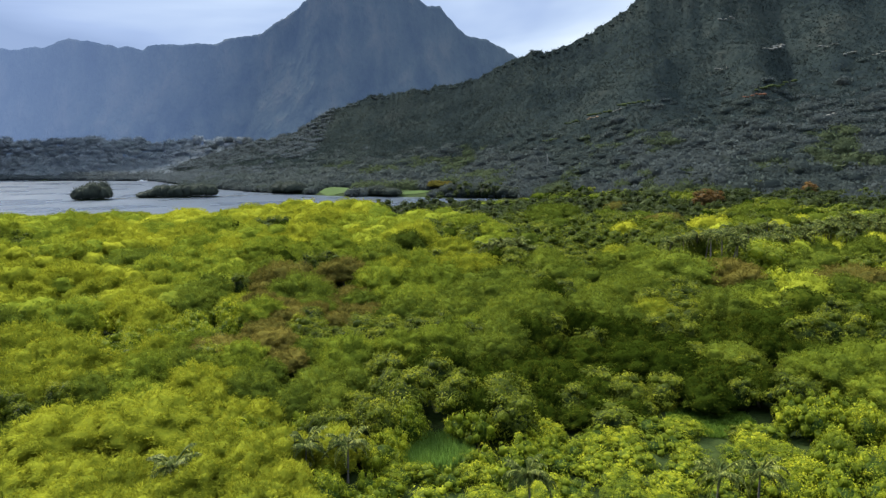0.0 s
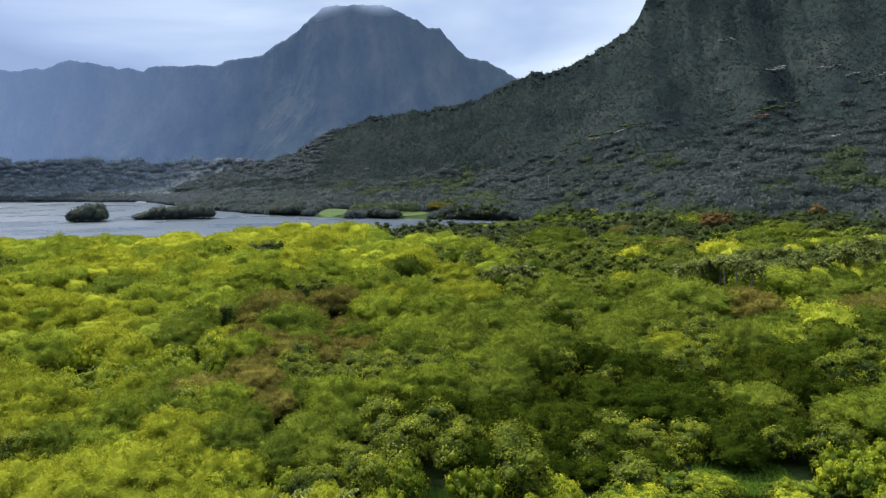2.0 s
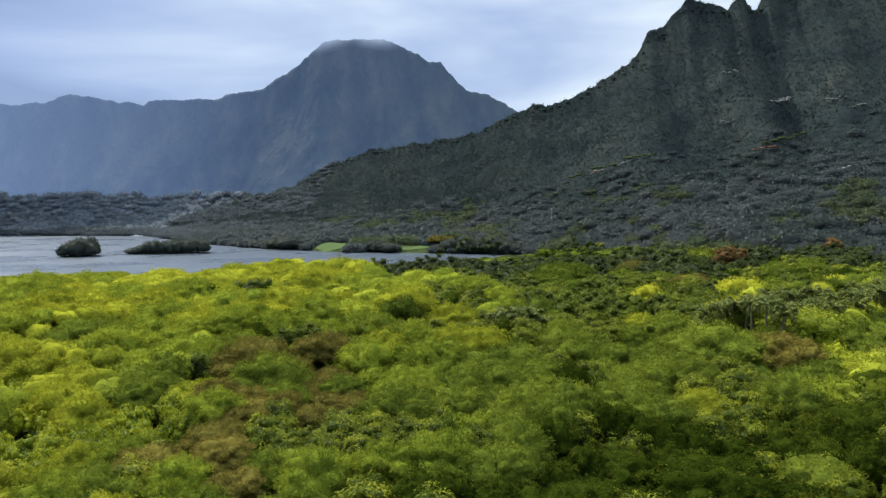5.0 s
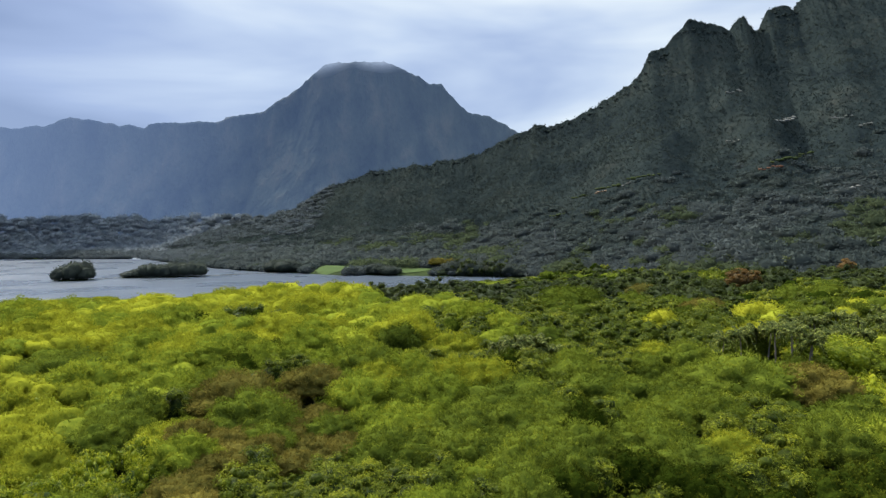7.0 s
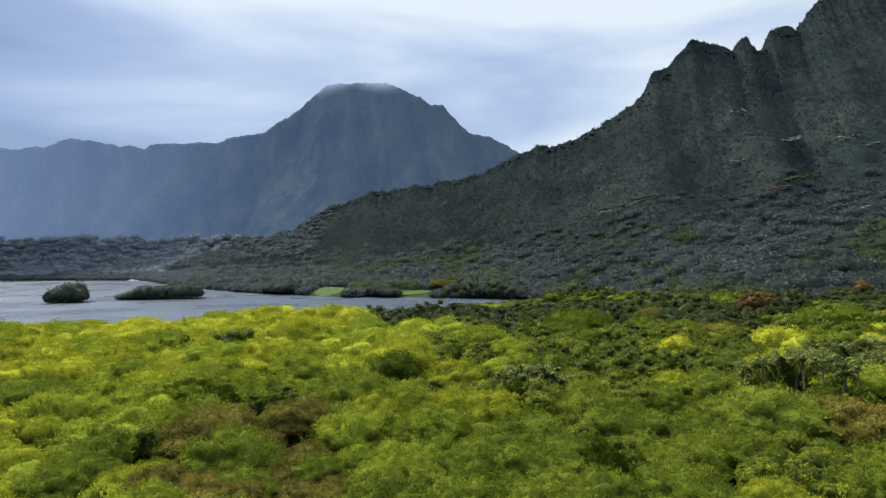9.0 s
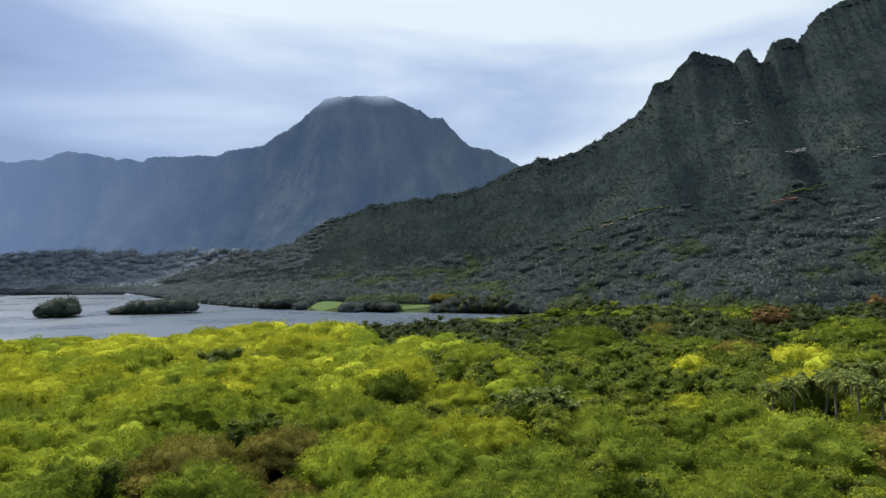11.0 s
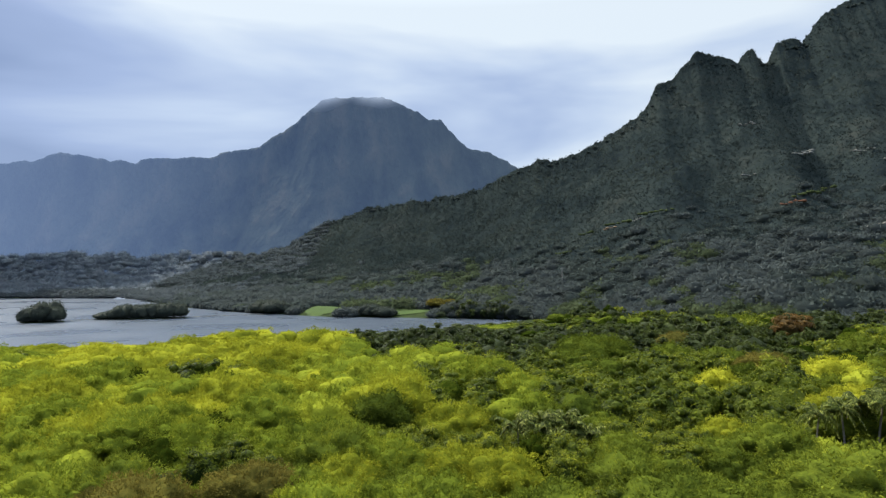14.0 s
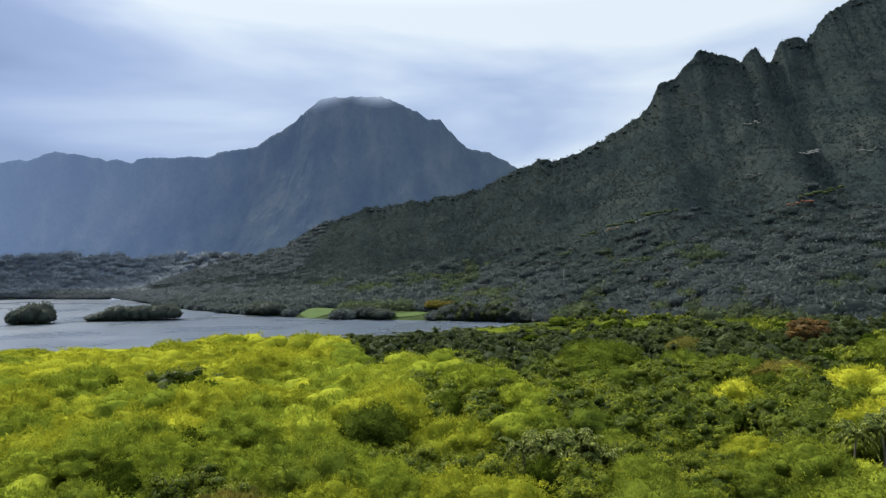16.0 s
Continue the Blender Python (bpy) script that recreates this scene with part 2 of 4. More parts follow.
def water_material():
    m, t, out = material("lake_water")
    geo = t.nodes.new("ShaderNodeNewGeometry")
    n1 = node(t, "ShaderNodeTexNoise", Scale=0.35, Detail=4.0, Roughness=0.6)
    t.links.new(geo.outputs["Position"], n1.inputs["Vector"])
    n2 = node(t, "ShaderNodeTexNoise", Scale=0.012, Detail=3.0)
    t.links.new(geo.outputs["Position"], n2.inputs["Vector"])
    r = ramp(t, [(0.4, (0.26, 0.26, 0.26)), (0.62, (0.34, 0.34, 0.34))], n2.outputs[0])
    bsdf = node(t, "ShaderNodeBsdfPrincipled", IOR=1.33)
    bsdf.inputs["Base Color"].default_value = (0.05, 0.062, 0.08, 1)
    t.links.new(r.outputs[0], bsdf.inputs["Roughness"])
    bp = node(t, "ShaderNodeBump", Strength=0.4, Distance=0.4)
    t.links.new(n1.outputs[0], bp.inputs["Height"])
    t.links.new(bp.outputs[0], bsdf.inputs["Normal"])
    t.links.new(bsdf.outputs[0], out.inputs[0])
    return m


M_FAR, M_WATER = far_material(), water_material()


# ---- mesh helpers ----
def mesh_of(name, verts, faces, mats, tints=None, smooth=False, slots=None):
    me = bpy.data.meshes.new(name)
    verts = np.asarray(verts, np.float32)
    faces = np.asarray(faces, np.int32)
    k = faces.shape[1]
    me.vertices.add(len(verts))
    me.vertices.foreach_set("co", verts.ravel())
    me.loops.add(faces.size)
    me.loops.foreach_set("vertex_index", faces.ravel())
    me.polygons.add(len(faces))
    me.polygons.foreach_set("loop_start", np.arange(0, faces.size, k, dtype=np.int32))
    for mt in mats if isinstance(mats, (list, tuple)) else [mats]:
        me.materials.append(mt)
    if slots is not None:
        me.polygons.foreach_set("material_index", np.asarray(slots, np.int32))
    if smooth:
        me.polygons.foreach_set("use_smooth", np.ones(len(faces), bool))
    if tints is not None:
        at = me.attributes.new("tint", "FLOAT", "FACE")
        at.data.foreach_set("value", np.asarray(tints, np.float32))
    me.update(calc_edges=True)
    return me


def hash2(ix, iy, s):
    h = np.sin(ix * 127.1 + iy * 311.7 + s * 74.7) * 43758.5453
    return h - np.floor(h)


def vnoise(x, y, s=0.0):
    """Smooth value noise, 0 to 1."""
    x, y = np.asarray(x, float), np.asarray(y, float)
    ix, iy = np.floor(x), np.floor(y)
    fx, fy = x - ix, y - iy
    fx, fy = fx * fx * (3 - 2 * fx), fy * fy * (3 - 2 * fy)
    a, b = hash2(ix, iy, s), hash2(ix + 1, iy, s)
    c, d = hash2(ix, iy + 1, s), hash2(ix + 1, iy + 1, s)
    return (a + (b - a) * fx) * (1 - fy) + (c + (d - c) * fx) * fy


def fbm(x, y, s=0.0, octaves=4):
    total, amp, norm = 0.0, 1.0, 0.0
    for o in range(octaves):
        total = total + amp * vnoise(x * 2**o + 17.3 * o, y * 2**o - 9.1 * o, s + o)
        norm += amp
        amp *= 0.5
    return total / norm


def grid_faces(nu, nv):
    i, j = np.meshgrid(np.arange(nu - 1), np.arange(nv - 1), indexing="ij")
    a = (i * nv + j).ravel()
    return np.stack([a, a + nv, a + nv + 1, a + 1], 1)


# ---- lie of the land ----
LAKE = np.array([(-1500, 1330), (-818, 1290), (-560, 1240), (-430, 1060), (-348, 962), (-262, 872), (-205, 838), (-133, 783),
                 (-20, 758), (30, 742), (66, 724), (45, 690), (5, 635), (-55, 585), (-115, 548), (-180, 512), (-290, 440), (-520, 400), (-900, 380), (-1500, 360)], float)


def shore_distance(x, y):
    """Metres to the lake's shore, negative on the water."""
    x, y = np.broadcast_arrays(np.asarray(x, float), np.asarray(y, float))
    best, inside = np.full(x.shape, 1e9), np.zeros(x.shape, bool)
    wob = 14 * (fbm(x / 40, y / 40, 5.0, 3) - 0.5)
    for (ax, ay), (bx, by) in zip(LAKE, np.roll(LAKE, -1, 0)):
        dx, dy = bx - ax, by - ay
        k = np.clip(((x - ax) * dx + (y - ay) * dy) / (dx * dx + dy * dy), 0, 1)
        best = np.minimum(best, np.hypot(x - ax - k * dx, y - ay - k * dy))
        cross = (ay > y) != (by > y)
        inside ^= cross & (x < ax + (y - ay) / (dy if dy else 1e-9) * dx)
    return np.where(inside, -best, best) + wob


def ground_z(x, y):
    x, y = np.asarray(x, float), np.asarray(y, float)
    rise = np.interp(y, [-200, 60, 150, 270, 350, 430, 560, 700, 1000, 5000], [1.5, 1.5, 2.5, 5.5, 8, 8, 4, 5, 8, 10])
    z = rise + 3.0 * (fbm(x / 60, y / 60, 2.0, 3) - 0.5)
    z = z + np.clip(x - 120, 0, 400) * 0.03
    d = shore_distance(x, y)
    k = np.clip((d + 6) / 45, 0, 1)
    return np.where(d < 0, np.maximum(-3.0, d * 0.25), np.minimum(z, z * k + 0.4 * (1 - k)))


def spread(lo, hi, fine_lo, fine_hi, step, far_step):
    out = list(np.arange(fine_lo, fine_hi + 0.1, step))
    while out[-1] < hi:
        out.append(out[-1] + min(far_step, max(step, (out[-1] - fine_hi) * 0.25)))
    while out[0] > lo:
        out.insert(0, out[0] - min(far_step, max(step, (fine_lo - out[0]) * 0.25)))
    return np.array(out)


gx, gy = spread(-4800, 4800, -960, 420, 9, 400), spread(-3000, 4900, 20, 1400, 9, 400)
GX, GY = np.meshgrid(gx, gy, indexing="ij")
tagged(new("ground", mesh_of("ground", np.stack([GX, GY, ground_z(GX, GY)], -1).reshape(-1, 3), grid_faces(len(gx), len(gy)), M_GROUND, None, True)),
                "dark green undergrowth and earth of the coastal plain", "ground", kind="structure")

wbm = bmesh.new()
wbm.faces.new([wbm.verts.new((x, y, 0)) for x, y in ((-1700, 350), (140, 350), (140, 1400), (-1700, 1400))])
wme = bpy.data.meshes.new("water")
wbm.to_mesh(wme)
wme.materials.append(M_WATER)
tagged(new("water", wme), "grey rippled lake water with a silver glitter", "lake", kind="structure")

# crest of the near hill and of the distant mountain: x, y, z along the skyline
RIDGE = np.array([(-1400, 1480, -40), (-1100, 1440, -30), (-800, 1400, -10), (-600, 1390, 22), (-500, 1382, 50), (-422, 1377, 70), (-330, 1353, 89), (-259, 1317, 128), (-159, 1263, 155), (-50, 1202, 163), (23, 1158, 172), (89, 1113, 197),
                  (118, 1106, 213), (142, 1100, 206), (205, 1084, 234), (260, 1077, 267), (273, 1080, 281), (287, 1083, 312), (317, 1091, 329), (350, 1099, 366), (402, 1118, 365),
                  (422, 1125, 357), (447, 1134, 383), (472, 1143, 360), (492, 1150, 395), (529, 1163, 410), (540, 1166, 400), (579, 1179, 446), (621, 1193, 473), (720, 1220, 530), (1100, 1300, 600),
                  (1700, 1350, 560)], float)
FOOT = np.array([(-1400, 1350), (-900, 1320), (-560, 1262), (-330, 985), (-200, 870), (0, 800), (90, 700), (160, 560), (300, 480), (520, 400), (1000, 260), (1700, 100)], float)
FAR = np.array([(-2465, 1632, 330), (-1714, 1898, 349), (-1362, 2068, 368), (-1282, 2102, 378), (-1247, 2116, 399), (-1212, 2131, 409), (-1082, 2182, 389), (-1022, 2204, 387), (-975, 2221, 404),
                (-807, 2256, 408), (-755, 2264, 426), (-657, 2277, 442), (-613, 2283, 477), (-559, 2291, 505), (-505, 2298, 553), (-454, 2305, 601), (-359, 2318, 616), (-229, 2323, 609),
                (-182, 2323, 584), (-135, 2323, 562), (-106, 2323, 534), (-61, 2323, 534), (-24, 2323, 486), (31, 2323, 437), (105, 2323, 423), (197, 2323, 371), (343, 2323, 276), (765, 2323, 143)], float)
FAR[:] = np.array((0.2, 84.0, 50.6)) + 0.70 * (FAR - (0.2, 84.0, 50.6))
FARFOOT = np.array([(-1750, 1230), (-1400, 1345), (-818, 1325), (-560, 1285), (-300, 1260), (0, 1290), (600, 1330)], float)


def along(line, u):
    """Points of a polyline at u (0 to 1 by length in plan)."""
    s = np.r_[0, np.cumsum(np.hypot(*np.diff(line[:, :2], axis=0).T))]
    return np.stack([np.interp(u * s[-1], s, c) for c in line.T], -1)


RIDGE_LEN = np.hypot(*np.diff(RIDGE[:, :2], axis=0).T).sum()


def hill_point(u, v):
    """The near hill: u along the crest, v from the foot (0) to the crest (1) and down behind it."""
    top = along(RIDGE, u)
    even = sum(along(RIDGE, np.clip(u + du, 0, 1))[..., 2] for du in np.linspace(-0.03, 0.03, 9)) / 9
    # the foot lies roughly ahead of the crest towards the plain
    fx = np.interp(top[..., 0], [-1400, -900, -567, -330, -159, 23, 118, 260, 350, 447, 540, 621, 1100, 1700], [-1400, -880, -560, -260, -130, 0, 60, 160, 215, 270, 330, 390, 800, 1600])
    fy = np.interp(fx, FOOT[:, 0], FOOT[:, 1])
    w = np.clip(v, 0, 1)
    x, y = fx + (top[..., 0] - fx) * v, fy + (top[..., 1] - fy) * v
    prof = 0.60 * w + 0.40 * w**3.4
    s = u * RIDGE_LEN
    jag = 9 * (fbm(s / 17, s * 0 + 3.3, 15.0, 3) - 0.5) + 4 * (vnoise(s / 5, s * 0, 16.0) - 0.5)
    z = 4 + (even + (top[..., 2] - 4 + jag - even) * w**3 - 4) * prof
    spur = np.abs(2 * vnoise(s / 75 + 1.2 * fbm(s / 90, v * 4, 3.0, 3), v * 1.6, 8.0) - 1) ** 1.4
    steep = np.clip((top[..., 2] - 60) / 260, 0, 1.3)
    z = z + steep * (30 * (spur - 0.4) * np.sin(np.pi * np.clip(w, 0, 1)) ** 0.8 * np.clip(w * 2.0 - 0.2, 0, 1))
    z = z + 9 * (fbm(x / 70, y / 70, 11.0, 4) - 0.5) * np.clip(w * 3, 0, 1) * np.clip((1 - w) * 8, 0.1, 1)
    # a closed scrub canopy higher up
    bush = 1 - np.abs(2 * vnoise(x / 13 + 0.3 * y / 13, y / 17, 13.0) - 1) ** 1.6
    z = z + (4.6 * bush + 1.4 * vnoise(x / 4.5, y / 5.5, 14.0)) * np.clip(w * 4 - 0.9, 0, 1) * np.clip((1.0 - w) * 14, 0.35, 1)
    z = z - np.clip(v - 1, 0, 1) * 260 - np.clip(-v, 0, 1) * 260
    return np.stack([x, y, z], -1)


def crest_steps(n, a, b, m):
    return np.unique(np.r_[np.linspace(0, 1, n), np.linspace(a, b, m)])


uu, vv = crest_steps(160, 0.38, 0.76, 480), np.r_[-0.08, np.linspace(0, 1, 170), 1.02, 1.06, 1.2, 1.6]
U, V = np.meshgrid(uu, vv, indexing="ij")
tagged(new("backdrop_hill", mesh_of("hill", hill_point(U, V).reshape(-1, 3), grid_faces(len(uu), len(vv)), M_HILL, None, True)),
       "steep dark forested ridge with a jagged rocky crest", "mountain", kind="structure")


def far_point(u, v):
    top = along(FAR, u)
    fx = top[..., 0] * 0.96
    fy = np.interp(fx, FARFOOT[:, 0], FARFOOT[:, 1])
    w = np.clip(v, 0, 1)
    x, y = fx + (top[..., 0] - fx) * v, fy + (top[..., 1] - fy) * v
    z = 3 + (top[..., 2] - 3) * (0.46 * w + 0.54 * w**2.4)
    s = top[..., 0]
    spur = np.abs(2 * vnoise(s / 90 + 0.8 * fbm(s / 140, v * 3, 3.0, 2), v * 0.7, 21.0) - 1)
    z = z + 42 * (spur - 0.45) * np.sin(np.pi * w) ** 0.8 + 16 * (fbm(x / 120, y / 120, 31.0, 4) - 0.5) * np.sin(np.pi * w)
    z = z + 11 * (fbm(s / 15, s / 15, 41.0, 3) - 0.5) * np.clip(w * 4 - 3, 0, 1)
    return np.stack([x, y, z - np.clip(v - 1, 0, 1) * 400 - np.clip(-v, 0, 1) * 300], -1)


uu, vv = crest_steps(200, 0.25, 0.9, 300), np.r_[-0.05, np.linspace(0, 1, 90), 1.03, 1.2, 1.6]
U, V = np.meshgrid(uu, vv, indexing="ij")
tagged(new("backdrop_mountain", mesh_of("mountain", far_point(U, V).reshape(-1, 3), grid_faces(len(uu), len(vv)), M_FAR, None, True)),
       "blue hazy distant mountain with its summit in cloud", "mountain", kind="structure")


# ---- plants: shapes ----
def ico(level):
    bm = bmesh.new()
    bmesh.ops.create_icosphere(bm, subdivisions=level, radius=1)
    v = np.array([p.co[:] for p in bm.verts])
    f = np.array([[p.index for p in q.verts] for q in bm.faces])
    bm.free()
    return v, f


ICO = {1: ico(1), 2: ico(2), 3: ico(3), 4: ico(4)}


def unit(a):
    return a / np.maximum(np.linalg.norm(a, axis=-1, keepdims=True), 1e-9)


def crown_arrays(rng, radius, height, lobes, leaves, length, width, style, core=1, skirt=-0.25):
    """Verts, quads and tints of a crown of leafy boughs round (0, 0, 0), which is the middle of its base. Styles: feather, broad, vine, tuft."""
    k = np.arange(lobes) + 0.5
    phi = k * 2.39996 + rng.uniform(0, 6)
    up = skirt + (1 - skirt) * (1 - k / lobes) ** 0.8
    up = np.clip(up + rng.normal(0, 0.08, lobes), -0.35, 1)
    ring = np.sqrt(np.clip(1 - up**2, 0, 1))
    reach = rng.uniform(0.45, 0.66, lobes) if style == "feather" else rng.uniform(0.55, 0.92, lobes)
    c = np.stack([np.cos(phi) * ring * reach, np.sin(phi) * ring * reach, np.clip(up, -0.3, 1) * reach], 1)
    lr = (rng.uniform(0.26, 0.46, lobes) if style == "feather" else 0.15 + 0.27 * rng.random(lobes) ** 1.5) * (1.15 if lobes < 12 else 1.0)
    cored = lr >= np.sort(lr)[-min(lobes, 12)]
    verts, faces, tints = [], [], []
    n = 0
    iv, fi = ICO[core]
    lobe_tint = rng.uniform(0, 1, lobes)
    squash = height / radius
    shelf = np.array((1.0, 1.0, 0.62)) if style == "broad" else np.ones(3)
    # bough cores tinted dark: the shade inside the crown is painted
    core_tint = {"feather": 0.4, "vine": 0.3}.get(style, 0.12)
    for q in np.where(cored)[0]:
        p = iv * shelf * lr[q] * (0.68 if leaves > 300 else 0.8 if leaves > 120 else 0.86) * (1 + rng.uniform(-0.14, 0.14, (len(iv), 1))) + c[q]
        verts.append(p * (radius, radius, radius * squash) + (0, 0, height * 0.22))
        faces.append(np.c_[fi, fi[:, 2]] + n)
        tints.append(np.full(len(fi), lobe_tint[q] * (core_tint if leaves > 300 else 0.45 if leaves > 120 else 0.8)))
        n += len(iv)
    if leaves < 60:
        iv, fi = iv[:0], fi[:0]
    else:
        iv, fi = ICO[2 if leaves > 300 else 1]
    p = iv * ((0.66, 0.66, 0.6) if style != "feather" else (0.55, 0.55, 0.5)) * (1 + rng.uniform(-0.1, 0.1, (len(iv), 1))) + (0, 0, 0.08)
    verts.append(p * (radius, radius, radius * squash) + (0, 0, height * 0.2))
    faces.append(np.c_[fi, fi[:, 2]] + n)
    # the middle core takes the darkest tint, for the same inner shade
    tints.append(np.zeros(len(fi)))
    n += len(iv)
    # leaves
    m = int(leaves * 1.9)
    li = rng.choice(lobes, m, p=lr**2 / (lr**2).sum())
    d = unit(rng.normal(0, 1, (m, 3)) + unit(c[li]) * 0.9 + (0, 0, 0.35))
    rough = vnoise(d[:, 0] * 2.6 + li * 7.7, d[:, 1] * 2.6 + d[:, 2] * 2.1 + li * 3.1, 3.0)
    pos = c[li] + d * shelf * (lr[li] * (rng.uniform(0.66, 1.04, m) + 0.36 * rough))[:, None]
    depth = np.min(np.linalg.norm((pos[:, None] - c[None]) / shelf, axis=2) / lr[None], axis=1)
    keep = np.where(depth > 0.70)[0][:leaves]
    li, d, pos = li[keep], d[keep], pos[keep]
    m = len(keep)
    pos = pos * (radius, radius, radius * squash) + (0, 0, height * 0.22)
    rnd = unit(rng.normal(0, 1, (m, 3)))
    side0 = unit(np.cross(d, rnd))
    if style == "feather":
        axis = unit(d * 0.5 + rnd * 0.75 + np.array((0, 0, 0.25)))
        droop = 0.28
    elif style == "broad":
        axis = unit(np.cross(d, side0) + d * 0.5 + rnd * 0.35 + np.array((0, 0, -0.1)))
        droop = 0.3
    elif style == "vine":
        axis = unit(np.cross(d, side0) * 0.8 + d * 0.35 + np.array((0, 0, -0.45)))
        droop = 0.45
    else:
        axis = unit(d * 0.6 + rnd)
        droop = 0.2
    side = unit(np.cross(axis, d + unit(rng.normal(0, 1, (m, 3))) * 0.7))
    s = rng.uniform(0.6, 1.35, m)[:, None]
    ln, wd = length * s, width * s
    base = pos - axis * ln * 0.4
    tip = pos + axis * ln * 0.6 - np.array((0, 0, 1)) * ln * droop
    lv = np.stack([base + side * wd * 0.5, base - side * wd * rng.uniform(0.1, 0.5, (m, 1)), tip], 1).reshape(-1, 3)
    verts.append(lv)
    tri = np.arange(3 * m).reshape(-1, 3) + n
    faces.append(np.c_[tri, tri[:, 2]])
    # sprays lighter than the shade-tinted cores, most on a bough's upper side
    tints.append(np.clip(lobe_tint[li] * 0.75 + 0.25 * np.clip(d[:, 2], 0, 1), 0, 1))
    return np.concatenate(verts), np.concatenate(faces), np.concatenate(tints)


def puffs(d, cen, wide, tall):
    """Height of a cluster of rounded boughs over a ball, at the directions d."""
    out = np.zeros(len(d))
    for c, w, t in zip(cen, wide, tall):
        out = np.maximum(out, t * np.sqrt(np.clip(1 - ((d - c) ** 2 * (1, 1, 0.6)).sum(1) / (w * w), 0, 1)))
    return out


def dome_arrays(rng, height, leaves, length, width, level, boughs=16, depth=0.42, rise=0.45, core_tint=0.02, tuft=6, core_size=0.91):
    """Verts, quads and tints of a broad crown: boughs that swell and part, each under a fur of tufted sprays. Its radius is 1 and its base the origin."""
    sets = []
    for n, share in ((boughs, 1.0), (boughs * 6, 0.34)):
        k = np.arange(n) + 0.5
        up, phi = 1 - 1.35 * k / n, k * 2.39996 + rng.uniform(0, 6)
        ring = np.sqrt(np.clip(1 - up**2, 0, 1))
        cen = unit(np.stack([np.cos(phi) * ring, np.sin(phi) * ring, up], 1) + rng.normal(0, 0.5 / math.sqrt(n), (n, 3)))
        sets.append((cen, rng.uniform(1.3, 2.3, n) / math.sqrt(n), rng.uniform(0.45, 1.0, n) * share))
    sway, tone = rng.uniform(0.86, 1.14, 2), rng.random(boughs)

    def skin(d):
        r = 1 - 0.9 * depth + depth * (1.25 * puffs(d, *sets[0]) + puffs(d, *sets[1]))
        z = np.where(d[:, 2] > 0, 0.62 * d[:, 2] * r, 0.5 * d[:, 2])
        return np.stack([d[:, 0] * r * sway[0], d[:, 1] * r * sway[1], height * (0.38 + z)], 1)

    def shade(d):
        return tone[np.argmin(((d[:, None] - sets[0][0][None]) ** 2).sum(2), axis=1)]

    iv, fi = ICO[level]
    fi = fi[(iv[fi][:, :, 2]).max(1) > -0.45]
    used = np.unique(fi)
    fi = np.searchsorted(used, fi)
    iv = iv[used]
    verts, faces = [skin(iv) * core_size], [np.c_[fi, fi[:, 2]]]
    # core_tint is low by default: the crown's inner shade, put into colour
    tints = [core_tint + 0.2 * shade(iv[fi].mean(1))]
    d = unit(rng.normal(0, 1, (int(leaves / tuft * 1.8) + 8, 3)) + (0, 0, 0.3))
    d = d[d[:, 2] > -0.42][:leaves // tuft]
    lift = np.repeat(rng.uniform(0.96, 1.04, len(d)), tuft)
    fresh = np.repeat(rng.normal(0, 0.16, len(d)), tuft)
    d = unit(np.repeat(d, tuft, 0) + rng.normal(0, length * 0.45, (len(d) * tuft, 3)))
    m = len(d)
    pos = skin(d) * (lift * rng.uniform(0.97, 1.03, m))[:, None]
    rnd = unit(rng.normal(0, 1, (m, 3)))
    axis = unit(d * 0.65 + rnd * 0.7 + np.array((0, 0, rise)))
    side = unit(np.cross(axis, unit(rng.normal(0, 1, (m, 3))) + d * 0.4))
    k = rng.uniform(0.55, 1.4, (m, 1))
    ln, wd = length * k, width * k
    base, tip = pos - axis * ln * 0.4, pos + axis * ln * 0.6 - np.array((0, 0, 0.2)) * ln
    verts.append(np.stack([base + side * wd * 0.5, base - side * wd * rng.uniform(0.1, 0.5, (m, 1)), tip], 1).reshape(-1, 3))
    tri = np.arange(3 * m).reshape(-1, 3) + len(verts[0])
    faces.append(np.c_[tri, tri[:, 2]])
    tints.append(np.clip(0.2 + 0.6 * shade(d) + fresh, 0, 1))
    return np.concatenate(verts), np.concatenate(faces), np.concatenate(tints)


def tri_fix(v, f, name, mat, tints, smooth=False):
    """A mesh from quads, of which those with a doubled last corner are triangles."""
    me = bpy.data.meshes.new(name)
    tri = f[:, 2] == f[:, 3]
    loops = np.concatenate([f[tri][:, :3].ravel(), f[~tri].ravel()]).astype(np.int32)
    nt, nq = int(tri.sum()), int((~tri).sum())
    me.vertices.add(len(v))
    me.vertices.foreach_set("co", np.asarray(v, np.float32).ravel())
    me.loops.add(len(loops))
    me.loops.foreach_set("vertex_index", loops)
    me.polygons.add(nt + nq)
    me.polygons.foreach_set("loop_start", np.r_[np.arange(nt) * 3, nt * 3 + np.arange(nq) * 4].astype(np.int32))
    me.materials.append(mat)
    if smooth:
        me.polygons.foreach_set("use_smooth", np.ones(nt + nq, bool))
    at = me.attributes.new("tint", "FLOAT", "FACE")
    at.data.foreach_set("value", np.r_[tints[tri], tints[~tri]].astype(np.float32))
    me.update(calc_edges=True)
    return me


